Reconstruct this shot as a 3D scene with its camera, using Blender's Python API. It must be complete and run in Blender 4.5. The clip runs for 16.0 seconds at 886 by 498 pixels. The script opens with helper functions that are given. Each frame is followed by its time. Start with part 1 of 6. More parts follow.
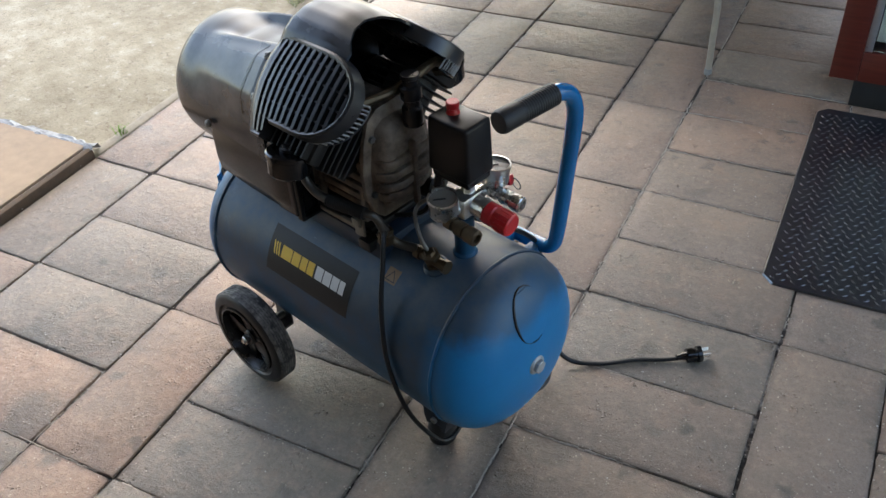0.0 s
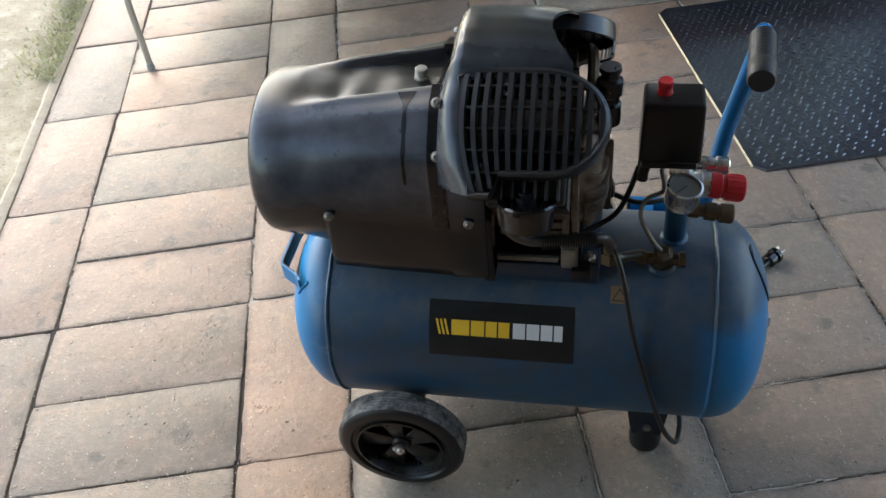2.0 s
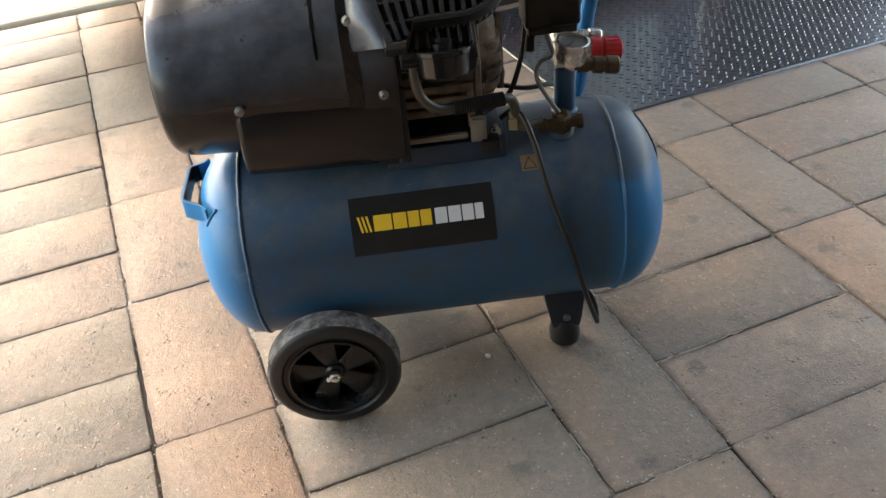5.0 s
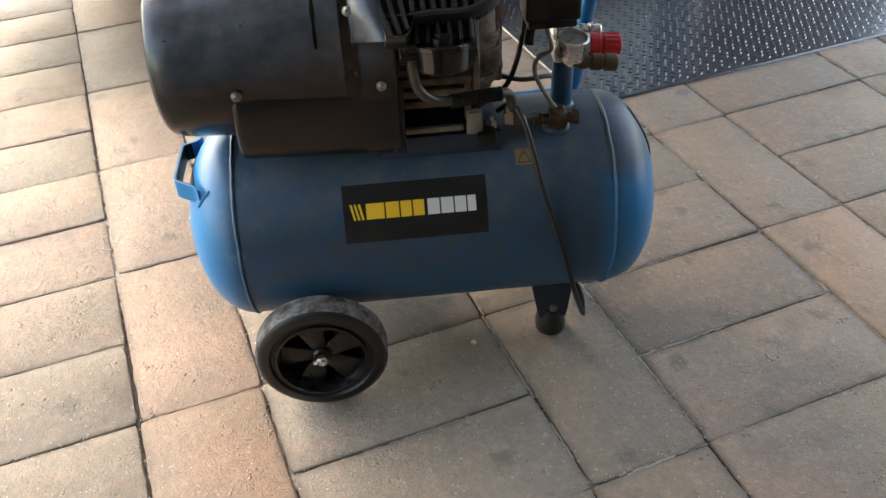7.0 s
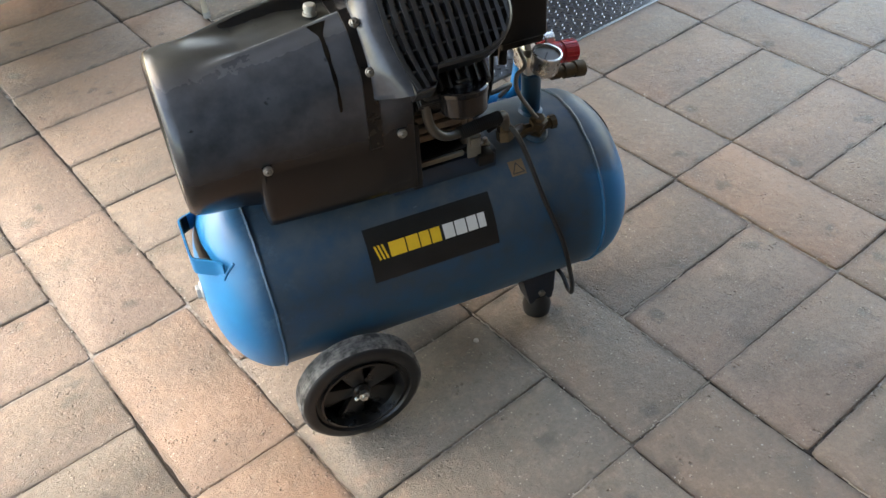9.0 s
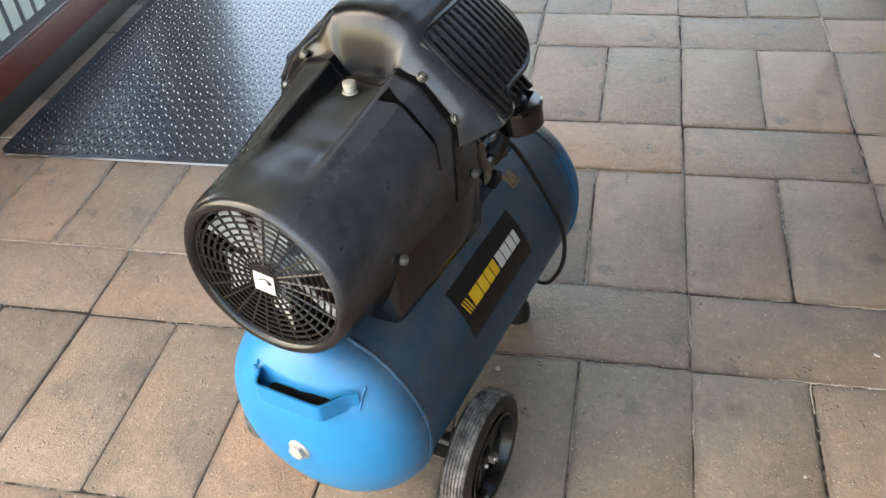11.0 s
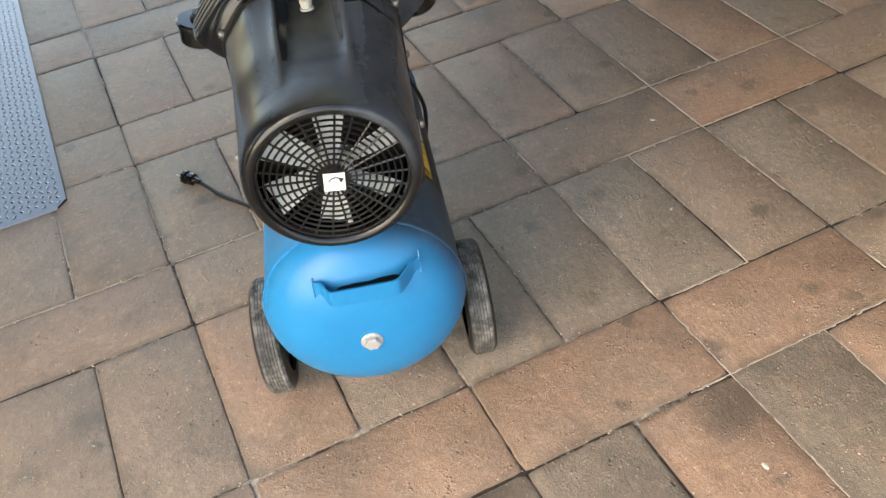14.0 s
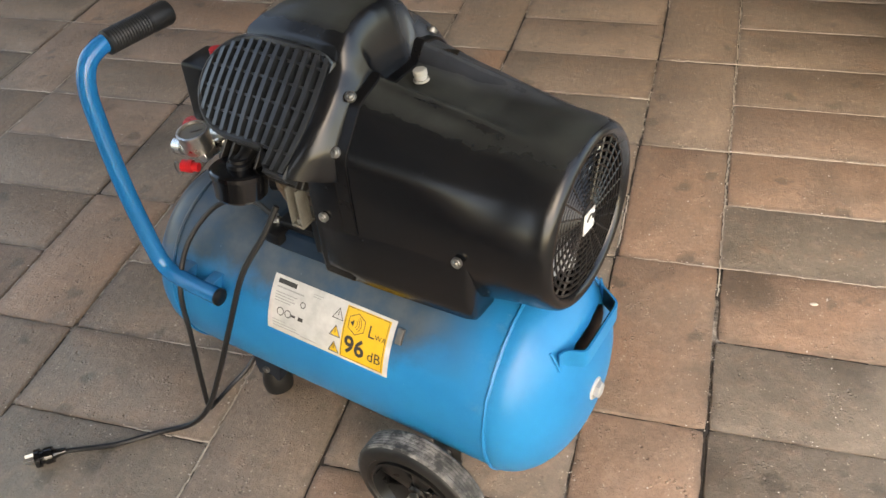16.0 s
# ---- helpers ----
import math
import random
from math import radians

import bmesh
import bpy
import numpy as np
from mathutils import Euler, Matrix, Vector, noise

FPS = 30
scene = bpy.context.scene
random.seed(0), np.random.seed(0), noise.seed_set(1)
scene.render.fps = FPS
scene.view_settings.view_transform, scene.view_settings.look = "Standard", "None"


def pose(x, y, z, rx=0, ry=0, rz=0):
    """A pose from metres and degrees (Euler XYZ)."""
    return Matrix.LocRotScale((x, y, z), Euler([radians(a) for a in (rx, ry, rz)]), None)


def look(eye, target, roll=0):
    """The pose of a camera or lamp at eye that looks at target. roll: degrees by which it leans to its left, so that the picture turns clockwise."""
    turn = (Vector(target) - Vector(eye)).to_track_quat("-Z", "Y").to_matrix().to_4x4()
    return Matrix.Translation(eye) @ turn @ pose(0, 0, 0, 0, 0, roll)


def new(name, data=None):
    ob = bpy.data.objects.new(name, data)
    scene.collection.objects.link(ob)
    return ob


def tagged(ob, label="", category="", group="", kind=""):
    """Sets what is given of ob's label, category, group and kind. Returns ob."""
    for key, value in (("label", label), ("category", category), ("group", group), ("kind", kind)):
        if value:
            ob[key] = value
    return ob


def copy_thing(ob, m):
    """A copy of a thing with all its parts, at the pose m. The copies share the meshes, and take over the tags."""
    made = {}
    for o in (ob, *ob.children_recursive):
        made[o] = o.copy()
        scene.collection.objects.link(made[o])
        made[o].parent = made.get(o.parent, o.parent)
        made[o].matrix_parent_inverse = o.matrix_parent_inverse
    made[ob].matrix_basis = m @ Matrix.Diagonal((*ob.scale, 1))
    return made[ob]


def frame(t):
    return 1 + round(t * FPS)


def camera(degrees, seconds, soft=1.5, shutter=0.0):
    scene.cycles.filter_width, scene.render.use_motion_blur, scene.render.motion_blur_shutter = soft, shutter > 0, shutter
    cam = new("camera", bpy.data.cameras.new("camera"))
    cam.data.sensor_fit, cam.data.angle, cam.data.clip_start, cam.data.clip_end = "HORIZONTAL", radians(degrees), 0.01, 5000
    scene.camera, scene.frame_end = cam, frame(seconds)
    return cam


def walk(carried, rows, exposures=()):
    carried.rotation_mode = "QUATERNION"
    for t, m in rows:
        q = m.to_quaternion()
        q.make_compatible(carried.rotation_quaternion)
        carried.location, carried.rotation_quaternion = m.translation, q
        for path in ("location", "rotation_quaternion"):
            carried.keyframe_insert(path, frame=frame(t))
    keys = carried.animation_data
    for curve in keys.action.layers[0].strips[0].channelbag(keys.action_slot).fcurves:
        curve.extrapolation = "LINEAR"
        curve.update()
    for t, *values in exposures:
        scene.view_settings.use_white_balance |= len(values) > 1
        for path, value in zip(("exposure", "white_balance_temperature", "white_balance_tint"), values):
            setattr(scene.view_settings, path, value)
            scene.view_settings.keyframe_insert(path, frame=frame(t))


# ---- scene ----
# ---------------------------------------------------------------- camera
cam = camera(53.1, 16.0)
PATH = [
    (0, (1.062, -0.807, 1.332), (-0.037, 0.278, 0.061), -4.1),
    (0.5, (0.873, -0.791, 1.318), (-0.08, 0.344, -0.025), -5.1),
    (1, (0.669, -0.873, 1.326), (-0.104, 0.325, -0.076), -6.4),
    (1.5, (0.421, -1.047, 1.352), (-0.088, 0.316, -0.02), -5.3),
    (2, (0.202, -1.008, 1.32), (-0.159, 0.417, -0.036), -6.7),
    (2.5, (0.033, -0.938, 1.297), (-0.165, 0.492, -0.087), -9.0),
    (3, (-0.004, -0.98, 1.307), (-0.002, 0.466, -0.074), -6.8),
    (3.5, (0.049, -1.103, 1.295), (0.113, 0.403, -0.02), -6.2),
    (4, (0.051, -1.22, 1.136), (0.14, 0.395, -0.04), -6.5),
    (4.2, (0.046, -1.24, 1.068), (0.134, 0.386, -0.093), -6.3),
    (6.5, (0.005, -1.229, 1.093), (0.113, 0.345, -0.136), -3.8),
    (7, (0.016, -1.217, 1.113), (0.129, 0.343, -0.134), -2.6),
    (7.5, (0.018, -1.209, 1.162), (0.148, 0.334, -0.105), -1.3),
    (8, (0.001, -1.217, 1.191), (0.138, 0.311, -0.093), -1.0),
    (8.5, (-0.09, -1.191, 1.243), (0.164, 0.274, -0.095), -2.4),
    (9, (-0.312, -1.122, 1.264), (0.226, 0.253, -0.086), -3.5),
    (9.2, (-0.407, -1.093, 1.28), (0.227, 0.253, -0.056), -3.0),
    (11.3, (-0.919, -0.579, 1.248), (0.409, 0.13, -0.069), -6.1),
    (11.5, (-0.961, -0.611, 1.257), (0.357, 0.072, -0.083), -6.3),
    (12, (-0.993, -0.558, 1.271), (0.326, 0.067, -0.097), -6.2),
    (12.5, (-0.989, -0.342, 1.233), (0.392, 0.029, -0.165), -6.1),
    (13, (-1.017, -0.247, 1.23), (0.378, -0.077, -0.193), -3.9),
    (13.5, (-1.161, -0.24, 1.27), (0.24, -0.1, -0.151), -5.5),
    (14, (-1.224, -0.079, 1.271), (0.238, -0.167, -0.091), -8.4),
    (14.5, (-1.246, 0.181, 1.29), (0.185, -0.257, -0.037), -9.4),
    (15, (-1.054, 0.4, 1.219), (0.276, -0.308, -0.096), -6.4),
    (15.5, (-0.82, 0.586, 1.215), (0.304, -0.422, -0.097), -5.5),
    (16, (-0.611, 0.764, 1.236), (0.266, -0.467, -0.074), -5.6),
]
EXPOSURES = [(0.0, 2.46, 7150, 9), (2.0, 2.72, 7200, 7), (3.5, 3.0, 8500, 11), (7.0, 3.1, 8300, 10), (9.0, 3.15, 8000, 9), (12.2, 2.95, 8600, 10), (14.5, 2.65, 8300, 9), (16.0, 2.6, 8500, 11)]
walk(cam, [(t, look(eye, target, roll)) for t, eye, target, roll in PATH], EXPOSURES)

# ---------------------------------------------------------------- paving grid: u across, v along
GRID_TURN = radians(16.1)
GRID_ORIGIN = Vector((-0.368, -0.4055, 0.0))
UNIT = 0.2054
GU = Vector((0.19753, 0.05898, 0)) / UNIT
GV = Vector((-0.05541, 0.19716, 0)) / UNIT


def grid(u, v, z=0.0):
    p = GRID_ORIGIN + GU * (u * UNIT) + GV * (v * UNIT)
    p.z = z
    return p


# ---------------------------------------------------------------- world and sun
world = bpy.data.worlds.new("sky")
scene.world = world
world.use_nodes = True
wn = world.node_tree.nodes
sky = wn.new("ShaderNodeTexSky")
sky.sky_type = "NISHITA"
sky.sun_disc = False
SUN_ELEVATION, SUN_AZIMUTH = radians(42), radians(322)
sky.sun_elevation = SUN_ELEVATION
sky.sun_rotation = SUN_AZIMUTH
sky.dust_density = 1.5
world.node_tree.links.new(sky.outputs[0], wn["Background"].inputs[0])
wn["Background"].inputs[1].default_value = 0.15

sun_data = bpy.data.lights.new("sun", "SUN")
sun_data.energy, sun_data.angle, sun_data.color = 0.12, radians(36), (0.98, 0.98, 1.0)
sun = new("sun", sun_data)
sun_from = Vector((math.sin(SUN_AZIMUTH) * math.cos(SUN_ELEVATION), math.cos(SUN_AZIMUTH) * math.cos(SUN_ELEVATION), math.sin(SUN_ELEVATION)))
sun.matrix_world = look(sun_from * 20, (0, 0, 0))


# ---------------------------------------------------------------- material helpers
class Nodes:
    """A small wrapper that builds a node material."""

    def __init__(self, name, rough=0.5, metal=0.0):
        self.mat = bpy.data.materials.new(name)
        self.mat.use_nodes = True
        self.tree = self.mat.node_tree
        self.bsdf = self.tree.nodes["Principled BSDF"]
        self.bsdf.inputs["Roughness"].default_value = rough
        self.bsdf.inputs["Metallic"].default_value = metal
        self.coord = self.add("ShaderNodeTexCoord").outputs["Object"]

    def add(self, kind, **values):
        n = self.tree.nodes.new(kind)
        for k, v in values.items():
            if k == "operation":
                n.operation = v
            elif k == "data_type":
                n.data_type = v
            elif k == "blend_type":
                n.blend_type = v
        return n

    def link(self, a, b):
        self.tree.links.new(a, b)

    def noise(self, scale, detail=4.0, rough=0.6, vector=None):
        n = self.add("ShaderNodeTexNoise")
        n.inputs["Scale"].default_value = scale
        n.inputs["Detail"].default_value = detail
        n.inputs["Roughness"].default_value = rough
        self.link(vector or self.coord, n.inputs["Vector"])
        return n.outputs["Fac"]

    def voronoi(self, scale, vector=None):
        n = self.add("ShaderNodeTexVoronoi")
        n.inputs["Scale"].default_value = scale
        self.link(vector or self.coord, n.inputs["Vector"])
        return n

    def ramp(self, fac, stops):
        n = self.add("ShaderNodeValToRGB")
        e = n.color_ramp.elements
        while len(e) < len(stops):
            e.new(0.5)
        for el, (p, c) in zip(e, stops):
            el.position = p
            el.color = (*c, 1) if isinstance(c, tuple) else (c, c, c, 1)
        self.link(fac, n.inputs["Fac"])
        return n.outputs["Color"]

    def mix(self, fac, a, b, blend="MIX"):
        n = self.add("ShaderNodeMix", data_type="RGBA", blend_type=blend)
        for sock, v in ((n.inputs[0], fac), (n.inputs[6], a), (n.inputs[7], b)):
            if isinstance(v, (int, float)):
                sock.default_value = v if sock == n.inputs[0] else (v, v, v, 1)
            elif isinstance(v, tuple):
                sock.default_value = (*v, 1)
            else:
                self.link(v, sock)
        return n.outputs[2]

    def math(self, op, a, b=0.0):
        n = self.add("ShaderNodeMath", operation=op)
        for sock, v in ((n.inputs[0], a), (n.inputs[1], b)):
            if isinstance(v, (int, float)):
                sock.default_value = v
            else:
                self.link(v, sock)
        return n.outputs[0]

    def bump(self, height, strength=0.3, distance=0.002, normal=None):
        n = self.add("ShaderNodeBump")
        n.inputs["Strength"].default_value = strength
        n.inputs["Distance"].default_value = distance
        self.link(height, n.inputs["Height"])
        if normal:
            self.link(normal, n.inputs["Normal"])
        self.link(n.outputs[0], self.bsdf.inputs["Normal"])
        return n.outputs[0]

    def color(self, v):
        if isinstance(v, tuple):
            self.bsdf.inputs["Base Color"].default_value = (*v, 1)
        else:
            self.link(v, self.bsdf.inputs["Base Color"])

    def rough(self, v):
        self.link(v, self.bsdf.inputs["Roughness"])


def simple(name, color, rough=0.5, metal=0.0, vary=0.25, scale=40.0, bump=0.1, distance=0.0008, sheen=0.5):
    """A material with grain at two scales in colour, gloss and relief."""
    m = Nodes(name, rough, metal)
    fine, broad = m.noise(scale, 5), m.noise(scale * 0.13, 3)
    f = m.math("MULTIPLY", m.math("ADD", fine, broad), 0.5)
    lo = tuple(c * (1 - vary) for c in color)
    hi = tuple(min(1.0, c * (1 + vary)) for c in color)
    m.color(m.ramp(f, [(0.3, lo), (0.7, hi)]))
    m.rough(m.ramp(f, [(0.3, max(0.03, rough - 0.1)), (0.7, min(1.0, rough + 0.1))]))
    if bump:
        m.bump(fine, bump, distance)
    if sheen != 0.5:
        m.bsdf.inputs["Specular IOR Level"].default_value = sheen
    return m.mat


def tank_paint():
    m = Nodes("blue_tank_paint", 0.42)
    m.bsdf.inputs["Specular IOR Level"].default_value = 0.34
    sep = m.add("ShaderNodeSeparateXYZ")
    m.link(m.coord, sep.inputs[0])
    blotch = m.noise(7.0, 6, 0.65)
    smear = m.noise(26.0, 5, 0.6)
    # oily dust, mostly round the pump, front and top; the front's shade painted in
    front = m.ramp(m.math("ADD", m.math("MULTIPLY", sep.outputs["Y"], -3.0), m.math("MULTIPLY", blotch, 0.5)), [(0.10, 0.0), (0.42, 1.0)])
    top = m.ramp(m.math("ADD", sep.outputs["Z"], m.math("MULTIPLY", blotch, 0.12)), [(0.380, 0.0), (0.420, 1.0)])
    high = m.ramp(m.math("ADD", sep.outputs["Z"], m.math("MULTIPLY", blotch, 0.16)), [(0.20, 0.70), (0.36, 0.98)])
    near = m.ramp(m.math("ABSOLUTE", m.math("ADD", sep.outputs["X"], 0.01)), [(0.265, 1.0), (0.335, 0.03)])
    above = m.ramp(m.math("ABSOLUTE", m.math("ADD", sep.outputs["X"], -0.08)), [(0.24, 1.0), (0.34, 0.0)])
    dirt_shade = m.math("MAXIMUM", m.math("MULTIPLY", m.math("MULTIPLY", front, high), near), m.math("MULTIPLY", top, above))
    dirt_shade = m.math("MULTIPLY", dirt_shade, m.ramp(smear, [(0.25, 0.80), (0.6, 1.0)]))
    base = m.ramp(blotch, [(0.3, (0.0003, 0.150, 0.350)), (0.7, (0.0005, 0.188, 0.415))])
    grime_shade = m.ramp(smear, [(0.3, (0.010, 0.020, 0.030)), (0.7, (0.028, 0.046, 0.062))])
    col = m.mix(dirt_shade, base, grime_shade)
    # pale film on upward faces: the sky's sheen put into the dusty colour
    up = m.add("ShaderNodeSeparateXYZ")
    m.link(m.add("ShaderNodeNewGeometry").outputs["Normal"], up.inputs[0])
    facing_up = m.ramp(m.math("ADD", up.outputs["Z"], m.math("MULTIPLY", m.math("SUBTRACT", blotch, 0.5), 0.5)), [(0.30, 0.0), (0.80, 0.42)])
    col = m.mix(m.math("MULTIPLY", m.math("MULTIPLY", facing_up, dirt_shade), m.ramp(smear, [(0.35, 0.5), (0.62, 1.0)])), col, (0.125, 0.150, 0.170))
    seam = m.ramp(m.math("ABSOLUTE", m.math("ADD", sep.outputs["X"], 0.285)), [(0.0, 1.0), (0.05, 0.0)])
    scuff = m.math("MULTIPLY", m.ramp(m.noise(30.0, 6, 0.75), [(0.54, 0.0), (0.76, 0.30)]), seam)
    col = m.mix(scuff, col, (0.20, 0.31, 0.40))
    chips = m.ramp(m.noise(60.0, 3, 0.7), [(0.735, 0.0), (0.76, 1.0)])
    col = m.mix(m.math("MULTIPLY", chips, 0.18), col, (0.30, 0.38, 0.43))
    m.color(col)
    m.rough(m.ramp(m.math("ADD", dirt_shade, m.math("MULTIPLY", smear, 0.2)), [(0.1, 0.36), (0.9, 0.42)]))
    m.bump(m.noise(120.0, 3), 0.08, 0.0006)
    return m.mat


def cover_plastic():
    m = Nodes("black_cover_plastic", 0.3)
    m.bsdf.inputs["Specular IOR Level"].default_value = 0.40
    sep = m.add("ShaderNodeSeparateXYZ")
    m.link(m.coord, sep.inputs[0])
    broad, smear, fine = m.noise(9.0, 6, 0.65), m.noise(24.0, 5, 0.6), m.noise(70.0, 4)
    # film of greenish dust on the shoulders and the hood, wiped and blotched
    up = m.add("ShaderNodeSeparateXYZ")
    m.link(m.add("ShaderNodeNewGeometry").outputs["Normal"], up.inputs[0])
    facing_up = m.ramp(m.math("ADD", up.outputs["Z"], m.math("MULTIPLY", m.math("SUBTRACT", smear, 0.5), 0.20)), [(0.78, 0.0), (0.985, 1.0)])
    dust = m.math("MULTIPLY", m.math("MULTIPLY", m.ramp(broad, [(0.34, 0.35), (0.62, 1.0)]), facing_up), m.ramp(sep.outputs["Z"], [(0.58, 0.0), (0.62, 1.0)]))
    col = m.mix(dust, (0.0040, 0.0045, 0.0055), (0.036, 0.039, 0.035))
    # bluish film on the front flank: sky reflection put into the colour
    sky_haze = m.ramp(m.math("ADD", m.math("MULTIPLY", sep.outputs["Y"], -1.0), m.math("MULTIPLY", broad, 0.02)), [(0.035, 0.0), (0.075, 1.0)])
    sky_haze = m.math("MULTIPLY", sky_haze, m.ramp(m.math("ADD", sep.outputs["Z"], m.math("MULTIPLY", broad, 0.04)), [(0.555, 0.0), (0.610, 1.0)]))
    col = m.mix(m.math("MULTIPLY", sky_haze, m.ramp(smear, [(0.30, 0.45), (0.60, 0.95)])), col, (0.046, 0.053, 0.064))
    blot = m.ramp(smear, [(0.66, 0.0), (0.70, 1.0)])
    col = m.mix(m.math("MULTIPLY", blot, 0.8), col, (0.0022, 0.0022, 0.0022))
    scr = m.ramp(m.noise(150.0, 2, 0.8), [(0.70, 0.0), (0.74, 1.0)])
    col = m.mix(m.math("MULTIPLY", scr, 0.10), col, (0.07, 0.07, 0.07))
    m.color(col)
    m.rough(m.ramp(m.math("ADD", m.math("MULTIPLY", dust, 0.5), m.math("ADD", m.math("MULTIPLY", fine, 0.25), m.math("MULTIPLY", smear, 0.3))), [(0.15, 0.19), (0.75, 0.42)]))
    m.bump(m.math("ADD", m.math("MULTIPLY", broad, 3.0), m.math("MULTIPLY", fine, 0.10)), 0.10, 0.0015)
    return m.mat


def joint_material():
    m = Nodes("sanded_joint", 0.95)
    a, b, c = m.noise(1.7, 3, 0.6), m.noise(140.0, 4, 0.7), m.noise(30.0, 4, 0.6)
    dark = m.ramp(b, [(0.3, (0.012, 0.010, 0.008)), (0.7, (0.050, 0.040, 0.032))])
    pale = m.ramp(b, [(0.3, (0.26, 0.22, 0.18)), (0.7, (0.56, 0.51, 0.44))])
    f = m.math("ADD", m.math("MULTIPLY", a, 0.8), m.math("MULTIPLY", c, 0.45))
    m.color(m.mix(m.ramp(f, [(0.64, 0.0), (0.74, 0.95)]), dark, pale))
    m.bump(b, 0.6, 0.003)
    return m.mat


# fired colours of the pavers: darkest and palest of each kind
PAVER_KINDS = {
    "o": ((0.280, 0.172, 0.111), (0.350, 0.224, 0.150)),
    "p": ((0.262, 0.177, 0.125), (0.320, 0.221, 0.160)),
    "b": ((0.221, 0.161, 0.115), (0.279, 0.206, 0.151)),
    "g": ((0.174, 0.139, 0.102), (0.228, 0.184, 0.139)),
}


def paver_surface(name, rnd_of, stops, single=True):
    """Fired clay paver: its own hue, greyed and rusty patches, pits, pale grains, oily spots, and relief with painted
    shade and highlights.
    """
    m = Nodes(name, 0.7)
    rnd = rnd_of(m)
    off = m.add("ShaderNodeVectorMath", operation="ADD")
    comb = m.add("ShaderNodeCombineXYZ")
    m.link(m.math("MULTIPLY", rnd, 37.0), comb.inputs[0])
    m.link(m.math("MULTIPLY", rnd, 91.0), comb.inputs[1])
    m.link(m.coord, off.inputs[0])
    m.link(comb.outputs[0], off.inputs[1])
    vec = off.outputs[0]
    broad, patch, mid, fine = m.noise(5.0, 5, 0.6, vec), m.noise(13.0, 6, 0.66, vec), m.noise(38.0, 7, 0.7, vec), m.noise(260.0, 5, 0.75, vec)
    hue = m.ramp(rnd, stops)
    # weathered grey-brown skin over the fired body, rust-red where it has worn through
    col = m.mix(m.ramp(broad, [(0.42, 0.0), (0.64, 0.55)]), hue, (0.176, 0.139, 0.104))
    col = m.mix(m.ramp(patch, [(0.54, 0.0), (0.70, 0.62)]), col, m.mix(0.4, hue, (0.380, 0.200, 0.112)))
    col = m.mix(m.ramp(patch, [(0.30, 0.45), (0.44, 0.0)]), col, (0.156, 0.120, 0.090))
    col = m.mix(m.ramp(mid, [(0.50, 0.0), (0.72, 0.50)]), col, m.mix(0.55, hue, (0.560, 0.405, 0.290)))
    col = m.mix(m.ramp(mid, [(0.28, 0.55), (0.42, 0.0)]), col, (0.120, 0.092, 0.064))
    # dirt rubbed into the worn edges
    if single:
        at = m.add("ShaderNodeSeparateXYZ")
        m.link(m.coord, at.inputs[0])
        edge = m.math("MAXIMUM", m.math("SUBTRACT", m.math("ABSOLUTE", at.outputs["X"]), 0.2044), m.math("SUBTRACT", m.math("ABSOLUTE", at.outputs["Y"]), 0.1017))
        worn = m.ramp(m.math("ADD", m.math("ADD", m.math("MULTIPLY", edge, 20.0), 0.5), m.math("MULTIPLY", m.math("SUBTRACT", patch, 0.5), 1.2)), [(0.25, 0.0), (0.62, 0.68)])
        col = m.mix(worn, col, (0.090, 0.072, 0.055))
    # dried oil: soft blots and round drips
    blot = m.ramp(m.noise(4.2, 4, 0.55, vec), [(0.57, 0.0), (0.70, 0.55)])
    drip = m.ramp(m.math("ADD", m.voronoi(11.0, vec).outputs["Distance"], m.math("MULTIPLY", m.noise(40.0, 4, 0.6, vec), 0.7)), [(0.50, 1.0), (0.62, 0.0)])
    drip = m.math("MULTIPLY", drip, m.ramp(m.noise(7.0, 2, 0.5, vec), [(0.46, 0.0), (0.55, 0.62)]))
    stain = m.math("MAXIMUM", blot, drip)
    col = m.mix(stain, col, (0.075, 0.060, 0.044))
    grit = m.ramp(m.noise(95.0, 6, 0.75, vec), [(0.34, 0.74), (0.50, 1.0), (0.66, 1.26)])
    col = m.mix(0.48, col, grit, "MULTIPLY")
    pit = m.ramp(fine, [(0.36, 1.0), (0.46, 0.0)])
    col = m.mix(m.math("MULTIPLY", pit, 0.24), col, (0.080, 0.060, 0.043))
    grain = m.math("MULTIPLY", m.ramp(m.voronoi(150.0, vec).outputs["Distance"], [(0.14, 1.0), (0.25, 0.0)]), m.ramp(m.noise(60.0, 2, 0.5, vec), [(0.56, 0.0), (0.62, 1.0)]))
    col = m.mix(m.math("MULTIPLY", grain, 0.65), col, (0.640, 0.540, 0.410))
    crater = m.math("MULTIPLY", m.ramp(m.voronoi(85.0, vec).outputs["Distance"], [(0.10, 1.0), (0.30, 0.0)]), m.ramp(m.noise(15.0, 3, 0.6, vec), [(0.57, 0.0), (0.66, 1.0)]))
    knob = m.math("MULTIPLY", m.ramp(m.voronoi(120.0, vec).outputs["Distance"], [(0.12, 1.0), (0.32, 0.0)]), m.ramp(m.noise(21.0, 3, 0.6, vec), [(0.56, 0.0), (0.65, 1.0)]))
    # crater shade and knob highlights painted in to strengthen the relief
    col = m.mix(m.math("MULTIPLY", crater, 0.40), col, (0.085, 0.062, 0.045))
    col = m.mix(m.math("MULTIPLY", knob, 0.40), col, (0.500, 0.400, 0.300))
    m.color(col)
    m.rough(m.ramp(m.math("SUBTRACT", mid, m.math("MULTIPLY", stain, 0.4)), [(0.2, 0.34), (0.7, 0.60)]))
